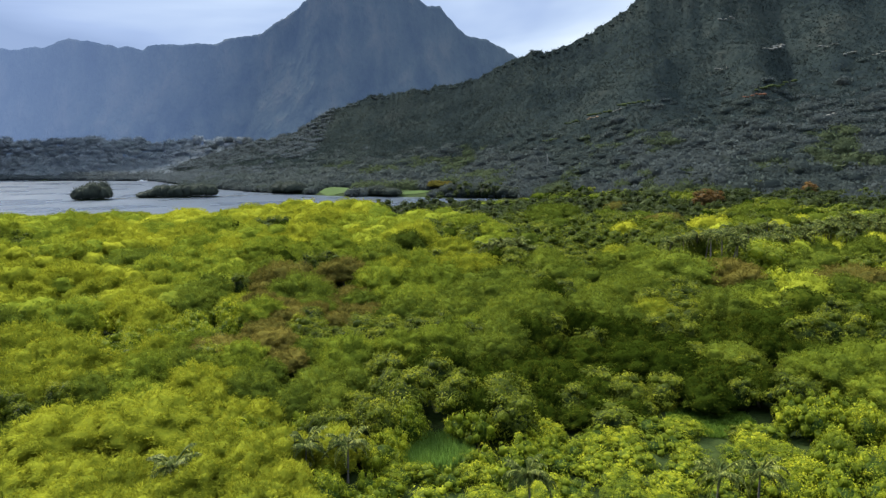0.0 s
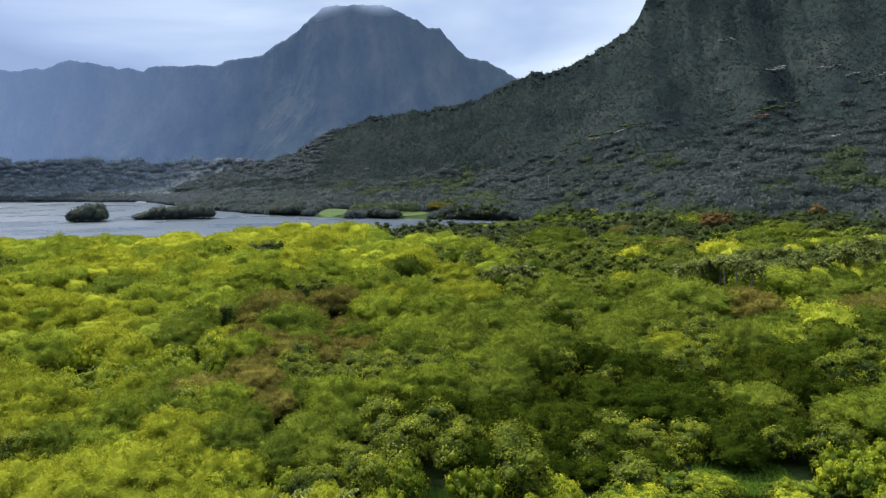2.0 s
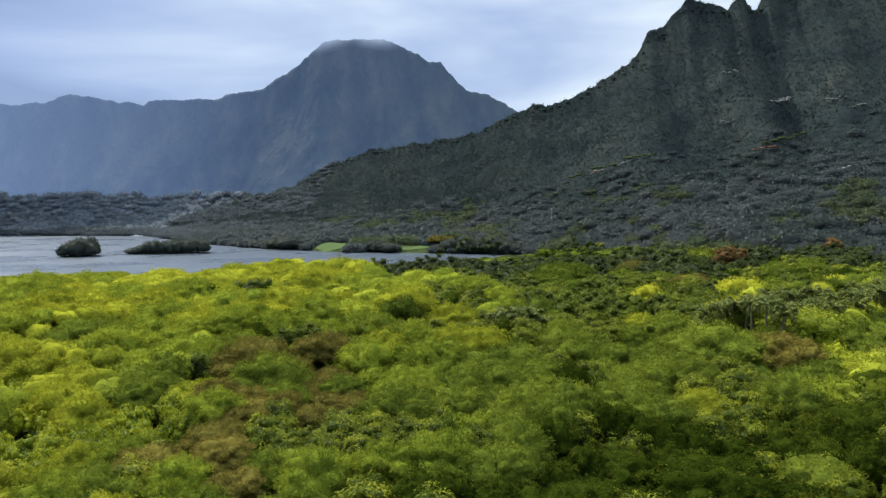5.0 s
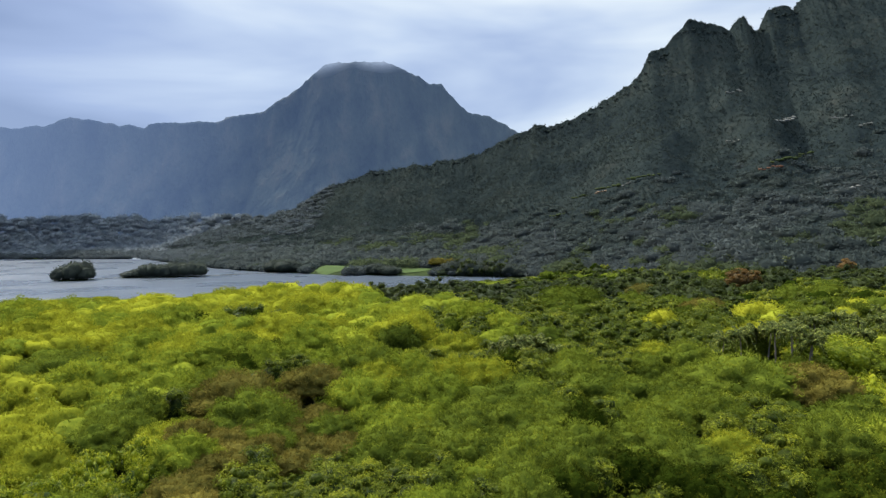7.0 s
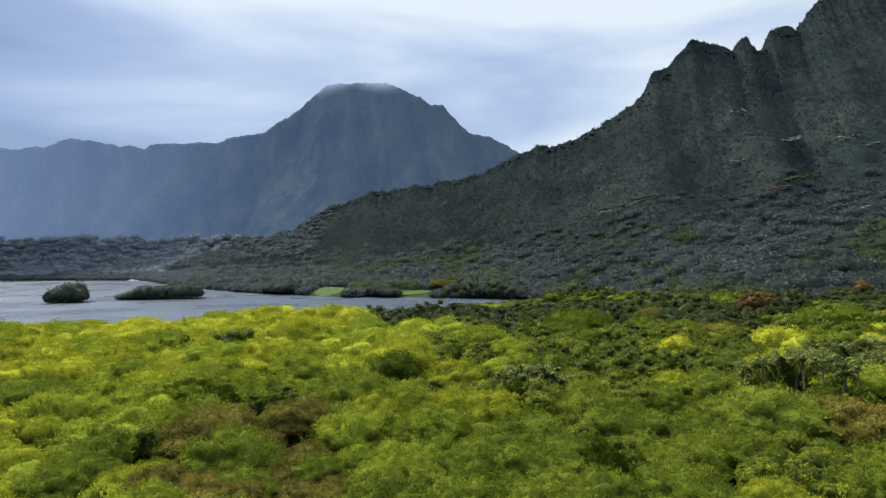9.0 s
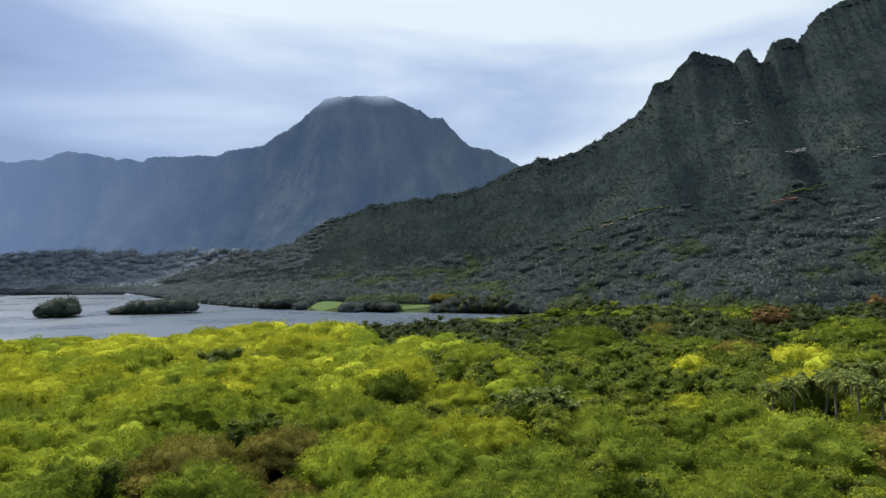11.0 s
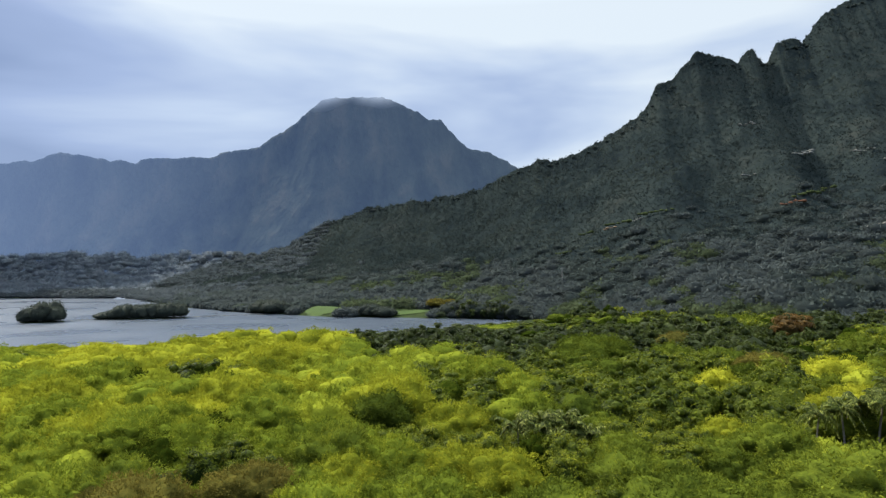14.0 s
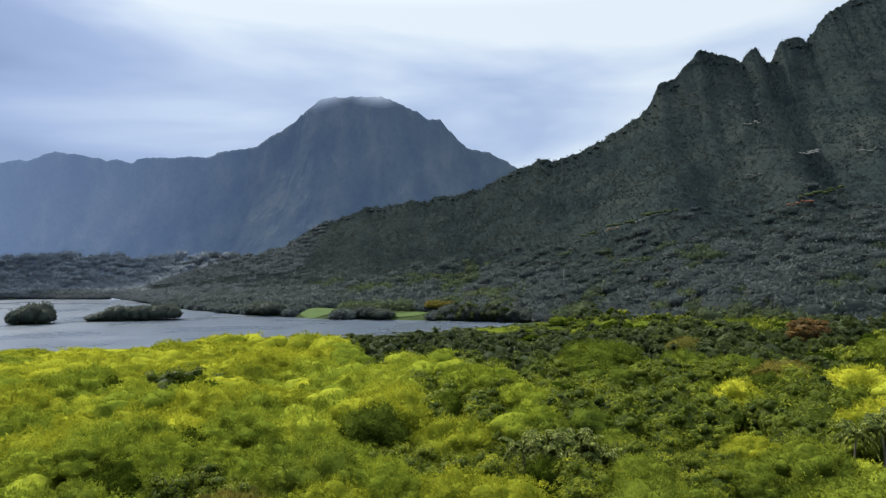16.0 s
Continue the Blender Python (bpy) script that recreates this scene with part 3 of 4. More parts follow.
def tube(path, radii, sides=7):
    """Verts and quads of a tapered tube along a path."""
    path, n = np.asarray(path, float), len(path)
    ang = np.arange(sides) * 2 * math.pi / sides
    t = unit(np.gradient(path, axis=0))
    a = unit(np.cross(t, np.array((0.31, 0.9, 0.1))))
    b = np.cross(t, a)
    v = path[:, None] + (a[:, None] * np.cos(ang)[None, :, None] + b[:, None] * np.sin(ang)[None, :, None]) * np.asarray(radii)[:, None, None]
    i, j = np.meshgrid(np.arange(n - 1), np.arange(sides), indexing="ij")
    p, q = (i * sides + j).ravel(), (i * sides + (j + 1) % sides).ravel()
    return v.reshape(-1, 3), np.stack([p, q, q + sides, p + sides], 1)


def trunk_arrays(rng, height, girth, spread_r):
    """A trunk with four forking limbs that reach into the crown."""
    vs, fs, n = [], [], 0
    lean = rng.normal(0, 0.06, 2)
    h = height * 0.62
    p = np.array([(lean[0] * k * h + 0.1 * math.sin(3 * k), lean[1] * k * h, k * h) for k in np.linspace(0, 1, 5)])
    for path, r in [(p, np.linspace(girth, girth * 0.5, 5))] + [
            (np.array([p[3 if q % 2 else 4] + (math.cos(q * 1.6 + lean[0] * 9) * spread_r * s, math.sin(q * 1.6 + lean[0] * 9) * spread_r * s, height * 0.3 * s**0.8) for s in (0, 0.35, 0.7)]),
             np.array((0.42, 0.3, 0.12)) * girth) for q in range(4)]:
        v, f = tube(path, r, 6)
        vs.append(v)
        fs.append(f + n)
        n += len(v)
    return np.concatenate(vs), np.concatenate(fs)


# kinds of plant: leaf style, material, crown width to height, boughs, leaf length and width, label, category
KINDS = {
    "feather": ("feathery_tree", "feather", M_FEATHER, 0.60, 15, 0.80, 0.30, "feathery yellow-green tree with fine leaf sprays in the dense wood", "tree"),
    "gold": ("golden_tree", "feather", M_GOLD, 0.60, 15, 0.75, 0.28, "golden-green feathery tree in the dense wood, its colour brightened as if sunlit", "tree"),
    "moss": ("olive_tree", "feather", M_MOSS, 0.58, 16, 0.78, 0.29, "olive-green feathery tree in the dense wood, its colour dulled for cloud shade", "tree"),
    "broad": ("broadleaf_tree", "broad", M_BROAD, 0.66, 40, 0.56, 0.38, "mid-green broadleaf tree with layered leafy boughs", "tree"),
    "vine": ("vine_covered_shrub", "vine", M_VINE, 0.66, 44, 0.48, 0.38, "low shrub smothered in bright green climbing vines", "shrub"),
    "dark": ("dark_broadleaf_tree", "broad", M_DARK, 0.8, 36, 0.50, 0.34, "rounded dark green tree with dense glossy leaves", "tree"),
    "brown": ("dry_tree", "feather", M_BROWN, 0.45, 15, 0.75, 0.26, "flat-topped tree with thin brownish dry foliage", "tree"),
}
DETAIL = {"near": (2400, 1), "mid": (520, 1), "far": (240, 1)}
rng = np.random.default_rng(4)
CROWNS, TRUNKS = {}, {}
for kind, (nm, style, mat, flat, lobes, ln, wd, lab, cat) in KINDS.items():
    TRUNKS[kind] = [trunk_arrays(rng, 1.0, 0.035, 0.3) for _ in range(2)]
    if style == "feather" or kind == "dark":
        for det, count, level, size, boughs in (("big", 5400, 4, 9.5, 40), ("near", 2200, 4, 5.6, 20), ("mid", 480, 3, 5.0, 13), ("far", 160, 3, 4.0, 11)):
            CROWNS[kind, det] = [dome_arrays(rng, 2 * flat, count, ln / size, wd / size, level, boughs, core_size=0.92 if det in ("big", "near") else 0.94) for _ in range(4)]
        continue
    for det, (count, core) in DETAIL.items():
        grow = {"near": 0.78, "mid": 1.2, "far": 1.8}[det]
        nl = lobes if det == "near" else int(lobes * (0.8 if det == "mid" else 0.55))
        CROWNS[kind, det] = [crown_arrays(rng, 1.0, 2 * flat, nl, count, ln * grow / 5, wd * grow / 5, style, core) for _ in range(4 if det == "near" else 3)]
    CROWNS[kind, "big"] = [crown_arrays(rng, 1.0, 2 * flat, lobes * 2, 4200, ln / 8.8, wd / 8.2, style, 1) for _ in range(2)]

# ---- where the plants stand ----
# stands of one kind: x, y, radius, kind; dark and golden ones partly paint shade and sun
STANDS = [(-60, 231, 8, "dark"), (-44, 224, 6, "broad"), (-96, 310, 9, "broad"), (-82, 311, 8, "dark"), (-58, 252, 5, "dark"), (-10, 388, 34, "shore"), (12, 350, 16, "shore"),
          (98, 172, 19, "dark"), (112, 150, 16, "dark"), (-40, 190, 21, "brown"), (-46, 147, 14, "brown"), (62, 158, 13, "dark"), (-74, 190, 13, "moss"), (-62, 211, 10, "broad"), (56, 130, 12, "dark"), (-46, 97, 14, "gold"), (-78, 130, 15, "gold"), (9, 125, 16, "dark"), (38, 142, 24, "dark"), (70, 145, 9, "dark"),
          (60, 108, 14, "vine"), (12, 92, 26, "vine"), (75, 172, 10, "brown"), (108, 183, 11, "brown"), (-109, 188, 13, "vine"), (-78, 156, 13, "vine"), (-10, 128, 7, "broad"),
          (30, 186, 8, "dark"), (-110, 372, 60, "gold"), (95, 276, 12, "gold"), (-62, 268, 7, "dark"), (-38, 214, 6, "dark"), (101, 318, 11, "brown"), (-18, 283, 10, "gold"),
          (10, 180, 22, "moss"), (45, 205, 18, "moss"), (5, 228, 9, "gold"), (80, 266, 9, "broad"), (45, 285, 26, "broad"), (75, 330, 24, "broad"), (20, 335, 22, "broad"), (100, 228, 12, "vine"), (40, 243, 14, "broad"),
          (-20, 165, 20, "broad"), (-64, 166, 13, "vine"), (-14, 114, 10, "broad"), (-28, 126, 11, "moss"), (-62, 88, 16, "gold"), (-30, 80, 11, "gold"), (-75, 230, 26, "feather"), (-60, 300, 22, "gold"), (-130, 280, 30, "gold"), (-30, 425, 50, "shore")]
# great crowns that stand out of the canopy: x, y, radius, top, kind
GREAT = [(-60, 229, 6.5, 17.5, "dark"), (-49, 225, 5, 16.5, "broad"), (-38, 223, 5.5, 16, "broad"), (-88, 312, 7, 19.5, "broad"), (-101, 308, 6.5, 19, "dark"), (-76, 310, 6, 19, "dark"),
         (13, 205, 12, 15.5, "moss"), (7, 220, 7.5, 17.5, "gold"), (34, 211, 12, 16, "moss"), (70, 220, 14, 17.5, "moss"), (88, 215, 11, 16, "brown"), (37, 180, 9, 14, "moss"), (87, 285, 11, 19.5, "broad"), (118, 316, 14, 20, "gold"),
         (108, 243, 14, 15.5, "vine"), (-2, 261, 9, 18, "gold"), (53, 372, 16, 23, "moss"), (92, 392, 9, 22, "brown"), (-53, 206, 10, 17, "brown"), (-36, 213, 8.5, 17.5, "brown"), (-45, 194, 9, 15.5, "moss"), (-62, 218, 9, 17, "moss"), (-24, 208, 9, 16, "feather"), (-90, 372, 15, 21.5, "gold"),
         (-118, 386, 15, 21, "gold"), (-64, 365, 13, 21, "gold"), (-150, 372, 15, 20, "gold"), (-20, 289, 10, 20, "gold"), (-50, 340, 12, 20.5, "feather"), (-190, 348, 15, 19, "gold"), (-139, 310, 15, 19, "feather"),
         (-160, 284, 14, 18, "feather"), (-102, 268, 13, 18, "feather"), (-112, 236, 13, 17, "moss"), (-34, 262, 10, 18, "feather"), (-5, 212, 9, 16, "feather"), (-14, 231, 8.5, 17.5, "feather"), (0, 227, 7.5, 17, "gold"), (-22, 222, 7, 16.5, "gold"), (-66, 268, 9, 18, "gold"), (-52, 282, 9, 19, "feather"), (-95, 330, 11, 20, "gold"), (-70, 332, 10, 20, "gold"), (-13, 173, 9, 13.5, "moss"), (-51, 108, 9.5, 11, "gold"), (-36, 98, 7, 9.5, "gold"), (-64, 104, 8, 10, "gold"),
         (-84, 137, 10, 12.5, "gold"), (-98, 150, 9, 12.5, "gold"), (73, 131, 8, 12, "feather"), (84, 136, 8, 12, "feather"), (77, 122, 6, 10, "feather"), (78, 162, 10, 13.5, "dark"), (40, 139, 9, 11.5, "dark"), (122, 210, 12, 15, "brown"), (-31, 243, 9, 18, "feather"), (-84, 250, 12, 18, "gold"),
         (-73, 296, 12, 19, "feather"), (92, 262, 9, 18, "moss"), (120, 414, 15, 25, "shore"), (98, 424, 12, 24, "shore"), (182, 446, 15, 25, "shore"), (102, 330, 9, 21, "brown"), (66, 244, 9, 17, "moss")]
CLEARINGS = [(-3, 106, 5), (48.5, 117.5, 4.5), (43, 121, 3)]
PALMS = [(-37, 85, 11), (10, 83, 11), (34, 84.5, 11), (40, 86, 10.5), (15, 237, 16.5), (19, 235, 16), (22, 239, 17), (17, 241, 17.5), (25, 236, 15.5), (12, 240, 16.5), (21, 243, 17.5), (84, 250, 17.5), (90, 255, 18), (79, 253, 16), (-22, 96, 9), (-16, 97, 9)]


def near_height(x, y):
    """Height of the canopy over the sea."""
    h = np.interp(y, [40, 100, 140, 180, 230, 270, 340, 395, 440, 520, 640], [6.5, 7.5, 9.5, 12.5, 15.5, 17, 19, 19, 11.5, 8.5, 6])
    h = h + np.clip((x - 40) / 60, 0, 1) * np.interp(y, [380, 430, 600], [0, 9, 8])
    h = h + 2.5 * np.exp(-((x + 110) / 60) ** 2 - ((y - 375) / 40) ** 2) + 3.0 * np.exp(-((x + 18) / 14) ** 2 - ((y - 275) / 16) ** 2)
    h = h + (12.0 - 2 * np.clip((y - 300) / 50, 0, 1)) * (fbm(x / 28, y / 28, 51.0, 2) - 0.5)
    west = np.clip((-x - 0.30 * y) / 30, 0, 1)
    low = 47 - (0.0956 - np.clip((x + 70) / 95, 0, 1) * 0.011) * (y - 113)
    h = np.where((y > 440) & (x < 75), np.minimum(h, np.maximum(low, 3)), h)
    return np.where(y > 280, h * (1 - west) + np.minimum(h, 47.5 - 0.086 * y) * west, h)


def kind_at(x, y, r, f):
    for sx, sy, sr, kind in STANDS:
        if math.hypot(x - sx, y - sy) < sr * (0.8 + 0.4 * r):
            return ("moss", "broad", "feather")[int(r * 97) % 3] if kind == "brown" and (r * 5.3) % 1 > 0.58 else "broad" if kind == "dark" and sr > 8 and (r * 5.3) % 1 > 0.58 else kind
    if y > 350 and x > 0:
        return "shore" if f < 0.5 else "dark" if f < 0.55 else "broad" if f < 0.66 else "moss"
    if y > 400 and x < -0.2 * y:
        return "gold"
    if y > 400:
        return "shore" if f < 0.6 else "broad"
    # brighter kinds west, duller east: the cloud shade is partly painted by kind
    if x < 0.12 * y - 15:
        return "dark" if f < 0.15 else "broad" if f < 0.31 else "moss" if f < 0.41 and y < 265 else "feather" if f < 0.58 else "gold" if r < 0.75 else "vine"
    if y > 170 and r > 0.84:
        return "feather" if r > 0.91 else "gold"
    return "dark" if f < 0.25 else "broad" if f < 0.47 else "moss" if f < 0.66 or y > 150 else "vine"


KINDS["shore"] = ("shore_tree", "broad", M_SHORE, 0.6, 16, 0.7, 0.36, "dull dark green tree near the lake shore", "tree")
for det, (count, core) in DETAIL.items():
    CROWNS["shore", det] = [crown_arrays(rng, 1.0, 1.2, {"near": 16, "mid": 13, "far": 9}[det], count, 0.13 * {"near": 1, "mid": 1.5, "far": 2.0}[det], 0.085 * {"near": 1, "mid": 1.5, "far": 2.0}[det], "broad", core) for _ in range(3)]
TRUNKS["shore"] = TRUNKS["broad"]

SIZES = {"feather": (4.4, 9.5), "moss": (4.4, 10.0), "gold": (4.0, 9.0), "broad": (3.3, 5.8), "vine": (2.5, 4.2), "dark": (3.6, 5.8), "brown": (4.6, 7.0), "shore": (4.4, 7.4)}
GROVE = ((80, 244), (196, 308))


def in_grove(x, y):
    """Whether a place lies in the palm grove."""
    (ax, ay), (bx, by) = GROVE
    k = np.clip(((x - ax) * (bx - ax) + (y - ay) * (by - ay)) / ((bx - ax) ** 2 + (by - ay) ** 2), 0, 1)
    return math.hypot(x - ax - k * (bx - ax), y - ay - k * (by - ay)) < 13


cand_y = np.sqrt(rng.uniform(48**2, 650**2, 30000))
cand_x = rng.uniform(-1, 1, 30000) * (0.66 * cand_y + 9)
cand_f, cand_r = fbm(cand_x / 38, cand_y / 38, 61.0, 3), rng.random(30000)
cells, spots = {}, []
TOPS = {}
for n, (x, y, rad, top, kind) in enumerate(GREAT):
    cells.setdefault((int(x // 16), int(y // 16)), []).append((x, y, rad))
    spots.append((x, y, rad, kind, (n * 0.381) % 1, 0))
    TOPS[len(spots) - 1] = top
for fill in (0, 1):
    for x, y, f, r in zip(cand_x, cand_y, cand_f, cand_r):
        if any(math.hypot(x - q[0], y - q[1]) < 4.4 for q in PALMS):
            continue
        kind = kind_at(x, y, r, f)
        lo, hi = SIZES[kind]
        rad = lo + (hi - lo) * ((r * 7.31) % 1) ** 1.4
        if kind == "shore" and x > 0:
            rad = 5.0 + 5.0 * ((r * 7.31) % 1) ** 1.3
        rad *= 1 + 0.18 * min(max((y - 240) / 60, 0), 1)
        rad = min(rad, 3.6 + max(y - 60, 0) * 0.034)
        if fill:
            if y > 275 or abs(x) > 80:
                continue
            kind, rad = ("vine" if kind in ("vine", "gold", "feather") else "broad"), 2.0 + 1.2 * r
        if any(math.hypot(x - cx, y - cy) < cr + 0.6 * rad - (2.0 if y > cy else 0.5) for cx, cy, cr in CLEARINGS):
            continue
        cx, cy = int(x // 16), int(y // 16)
        near = [s for a in (-2, -1, 0, 1, 2) for c in (-2, -1, 0, 1, 2) for s in cells.get((cx + a, cy + c), ())]
        if all((x - s[0]) ** 2 + (y - s[1]) ** 2 > ((0.72 if y > 420 else 0.53) * (rad + s[2])) ** 2 for s in near):
            cells.setdefault((cx, cy), []).append((x, y, rad))
            spots.append((x, y, rad, kind, r, fill))
sxy = np.array([s[:2] for s in spots])
dist_shore, base_z, top_z = shore_distance(sxy[:, 0], sxy[:, 1]), ground_z(sxy[:, 0], sxy[:, 1]), near_height(sxy[:, 0], sxy[:, 1])
PROTO, COUNT, REST = {}, {}, {}


def plant_thing(kind, pick, x, y, z, height, radius, turn):
    """One plant: a base point that carries a trunk and a crown. The first of a sort is built, the others are copies."""
    nm, style, mat, flat, lobes, ln, wd, lab, cat = KINDS[kind]
    det = "mid" if radius < 3.2 else "big" if radius > 5.4 and (kind, "big") in CROWNS else "near"
    pick %= len(CROWNS[kind, det])
    key = kind, pick, det
    m = pose(x, y, z, 0, 0, turn)
    crown_h = min(2 * flat * radius, height * 0.92)
    if key not in PROTO:
        v, f, t = CROWNS[kind, det][pick]
        tv, tf = TRUNKS[kind][pick % 2]
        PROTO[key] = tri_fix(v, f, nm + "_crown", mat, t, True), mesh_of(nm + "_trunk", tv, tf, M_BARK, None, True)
    crown_me, trunk_me = PROTO[key]
    root = tagged(new(nm), lab, cat, "trees of the wood" if cat == "tree" else "shrubs of the wood")
    root.matrix_world = m
    trunk = new("trunk", trunk_me)
    trunk.parent = root
    trunk.scale = (height * 0.9, height * 0.9, height * 0.9)
    crown = new("crown", crown_me)
    crown.parent = root
    crown.location = (0, 0, height - crown_h)
    crown.scale = (radius, radius, crown_h / (2 * flat))
    return root


def add_rest(group, kind, det, x, y, z, height, radius, turn, tint):
    """Queues a plant for the joined woods of its kind."""
    REST.setdefault((group, kind), []).append((det, x, y, z, height, radius, turn, tint))


for number, ((x, y, radius, kind, r, fill), ds, gz, tz) in enumerate(zip(spots, dist_shore, base_z, top_z)):
    if ds < 3:
        continue
    height = (tz - gz) * rng.uniform(0.9, 1.06) + (radius - 5) * 0.5
    if fill:
        height *= 0.66
    elif kind == "vine":
        height *= 0.75
    elif kind == "dark":
        height *= 1.06
    if number not in TOPS and any(math.hypot(x - g[0], y - g[1]) < 1.3 * g[2] for g in GREAT):
        height *= 0.82      # in the lee of a great crown
    if in_grove(x, y):
        height *= 0.72
    if (abs(x + 3) < 7 and 86 < y < 104) or (abs(x - 46) < 8 and 102 < y < 117):
        height *= 0.45      # low growth in front of the clearings
    height = TOPS[number] - gz if number in TOPS else max(height, 2.4)
    turn, pick = rng.uniform(0, 360), int(rng.integers(4))
    near = (abs(x) < 72 and 62 < y < 262) or y < 165
    if near and COUNT.get(kind, 0) < 300:
        COUNT[kind] = COUNT.get(kind, 0) + 1
        plant_thing(kind, pick, x, y, gz - 0.2, height, radius, turn)
    else:
        add_rest("wood", kind, "big" if radius > 9.5 and (kind, "big") in CROWNS else "near" if radius > 6 and y < 320 else "mid" if y < 345 or radius > 6.5 else "far", x, y, gz, height, radius, turn, r)

# woods of the hill and of the plain beyond the lake
KINDS["hill"] = ("hill_wood", "tuft", M_SLOPE, 0.5, 8, 0.9, 0.5, "dark grey-green forest covering the hill slopes", "forest")
KINDS["hillgrey"] = ("hill_grey_wood", "tuft", M_SLOPEGREY, 0.42, 8, 0.9, 0.5, "greyish spreading trees on the lower hill slopes", "forest")
KINDS["hillgreen"] = ("hill_green_wood", "tuft", M_SLOPEGREEN, 0.46, 8, 0.9, 0.5, "fresher green trees scattered over the lower hill", "forest")
# base colour paled and blued: the haze over the far woods is painted in
M_SLOPEFAR = leaf_material("hazed_leaves", (0.062, 0.073, 0.078), (0.076, 0.088, 0.092), (0.092, 0.104, 0.104), 0.65, 0.0, 0.6, 0.3, 0.4)
KINDS["hillfar"] = ("distant_wood", "tuft", M_SLOPEFAR, 0.46, 8, 0.9, 0.5, "distant woods beyond the lake, paled by haze in the leaf colour", "forest")
# paler still, with the valley mist put into the leaf colour
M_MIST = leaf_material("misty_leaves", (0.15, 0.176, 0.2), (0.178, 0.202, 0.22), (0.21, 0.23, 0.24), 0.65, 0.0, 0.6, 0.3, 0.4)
KINDS["hillmist"] = ("valley_wood", "tuft", M_MIST, 0.46, 8, 0.9, 0.5, "woods at the foot of the distant mountain, haze painted into their pale colour", "forest")
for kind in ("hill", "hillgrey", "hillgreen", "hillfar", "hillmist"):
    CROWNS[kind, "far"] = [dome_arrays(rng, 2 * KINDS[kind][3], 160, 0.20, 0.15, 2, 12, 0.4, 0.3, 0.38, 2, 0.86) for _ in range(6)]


def hill_tree(px, py, pz, rad, low=0.55, mist=False):
    f = float(fbm(px / 70, py / 70, 71.0, 2)) + rng.normal(0, 0.06)
    f2 = float(fbm(px / 55, py / 55, 77.0, 2)) + rng.normal(0, 0.05)
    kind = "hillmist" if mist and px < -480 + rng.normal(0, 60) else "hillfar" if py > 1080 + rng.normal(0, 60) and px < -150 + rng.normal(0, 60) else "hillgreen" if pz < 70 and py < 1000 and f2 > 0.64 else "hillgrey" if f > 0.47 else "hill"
    if abs(px) > 0.69 * py + 20:
        return
    tall = rad * rng.uniform(low, low + 0.3)
    add_rest("hill", kind, "far", px, py, pz + 1.2 - 0.34 * tall, tall, rad, rng.uniform(0, 360), rng.random())


LAWNS = [(-148, 824, 20, 30), (-66, 787, 34, 11)]


def on_lawn(px, py):
    return any(((px - a) / (c + 9)) ** 2 + ((py - b + 9) / (d + 18)) ** 2 < 1 for a, b, c, d in LAWNS)


HILL_SAMPLE = hill_point(*[g.ravel() for g in np.meshgrid(np.linspace(0.2, 0.6, 260), np.linspace(0, 0.4, 60), indexing="ij")])


def land_z(x, y):
    """Height of the land at the foot of the hill: the plain or the slope, whichever is higher."""
    near = np.argmin((HILL_SAMPLE[:, 0] - x) ** 2 + (HILL_SAMPLE[:, 1] - y) ** 2)
    far_off = np.hypot(HILL_SAMPLE[near, 0] - x, HILL_SAMPLE[near, 1] - y) > 8
    return float(ground_z(x, y)) if far_off else max(float(ground_z(x, y)), HILL_SAMPLE[near, 2])


def slope_grid(u0, u1, v0, v1, step):
    """Places over the hill, about a step apart in both ways, shaken."""
    nu, nv = int((u1 - u0) * RIDGE_LEN / step), int((v1 - v0) * 560 / step)
    u, v = np.meshgrid(np.linspace(u0, u1, nu), np.linspace(v0, v1, nv), indexing="ij")
    u = u + rng.uniform(-0.5, 0.5, u.shape) * step / RIDGE_LEN
    v = v + rng.uniform(-0.5, 0.5, u.shape) * step / 560
    return u.ravel(), np.clip(v.ravel(), 0, 0.995)


hu, hv = slope_grid(0.2, 0.68, 0.0, 0.78, 12.0)
hp = hill_point(hu, hv)
for (px, py, pz), v, gz in zip(hp, hv, ground_z(hp[:, 0], hp[:, 1])):
    if rng.random() < (0.54 - v) * 4 and shore_distance(px, py) > 1 and not on_lawn(px, py):
        hill_tree(px, py, max(pz, gz) - 2.5 - 4.0 * v, (8.5 + 9.5 * rng.random() ** 1.8) * (1 - 0.5 * v), 0.85 - 0.45 * v)
hu, hv = slope_grid(0.2, 0.42, 0.55, 0.985, 14.0)     # the low distant ridge is wooded to its crest
for (px, py, pz), v in zip(hill_point(hu, hv), hv):
    if -560 < px < -230:
        hill_tree(px, py, pz - 3.0, rng.uniform(7, 12), 0.6)
fu, fv = np.meshgrid(np.linspace(0.12, 0.66, 150), np.linspace(0.0, 0.45, 13), indexing="ij")     # woods on the foot of the distant mountain
fp = far_point(np.clip(fu + rng.uniform(-0.003, 0.003, fu.shape), 0, 1).ravel(), (fv + rng.uniform(-0.025, 0.025, fv.shape)).ravel())
for (px, py, pz), gz in zip(fp, ground_z(fp[:, 0], fp[:, 1])):
    if shore_distance(px, py) > 2 and px < -400 and pz < 80:
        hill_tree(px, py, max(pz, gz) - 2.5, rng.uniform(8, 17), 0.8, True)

# low scrub that clothes the steep upper hill: sprays of leaves close to the ground
hu, hv = slope_grid(0.2, 0.68, 0.14, 1.005, 4.6)
hp = hill_point(hu, hv)
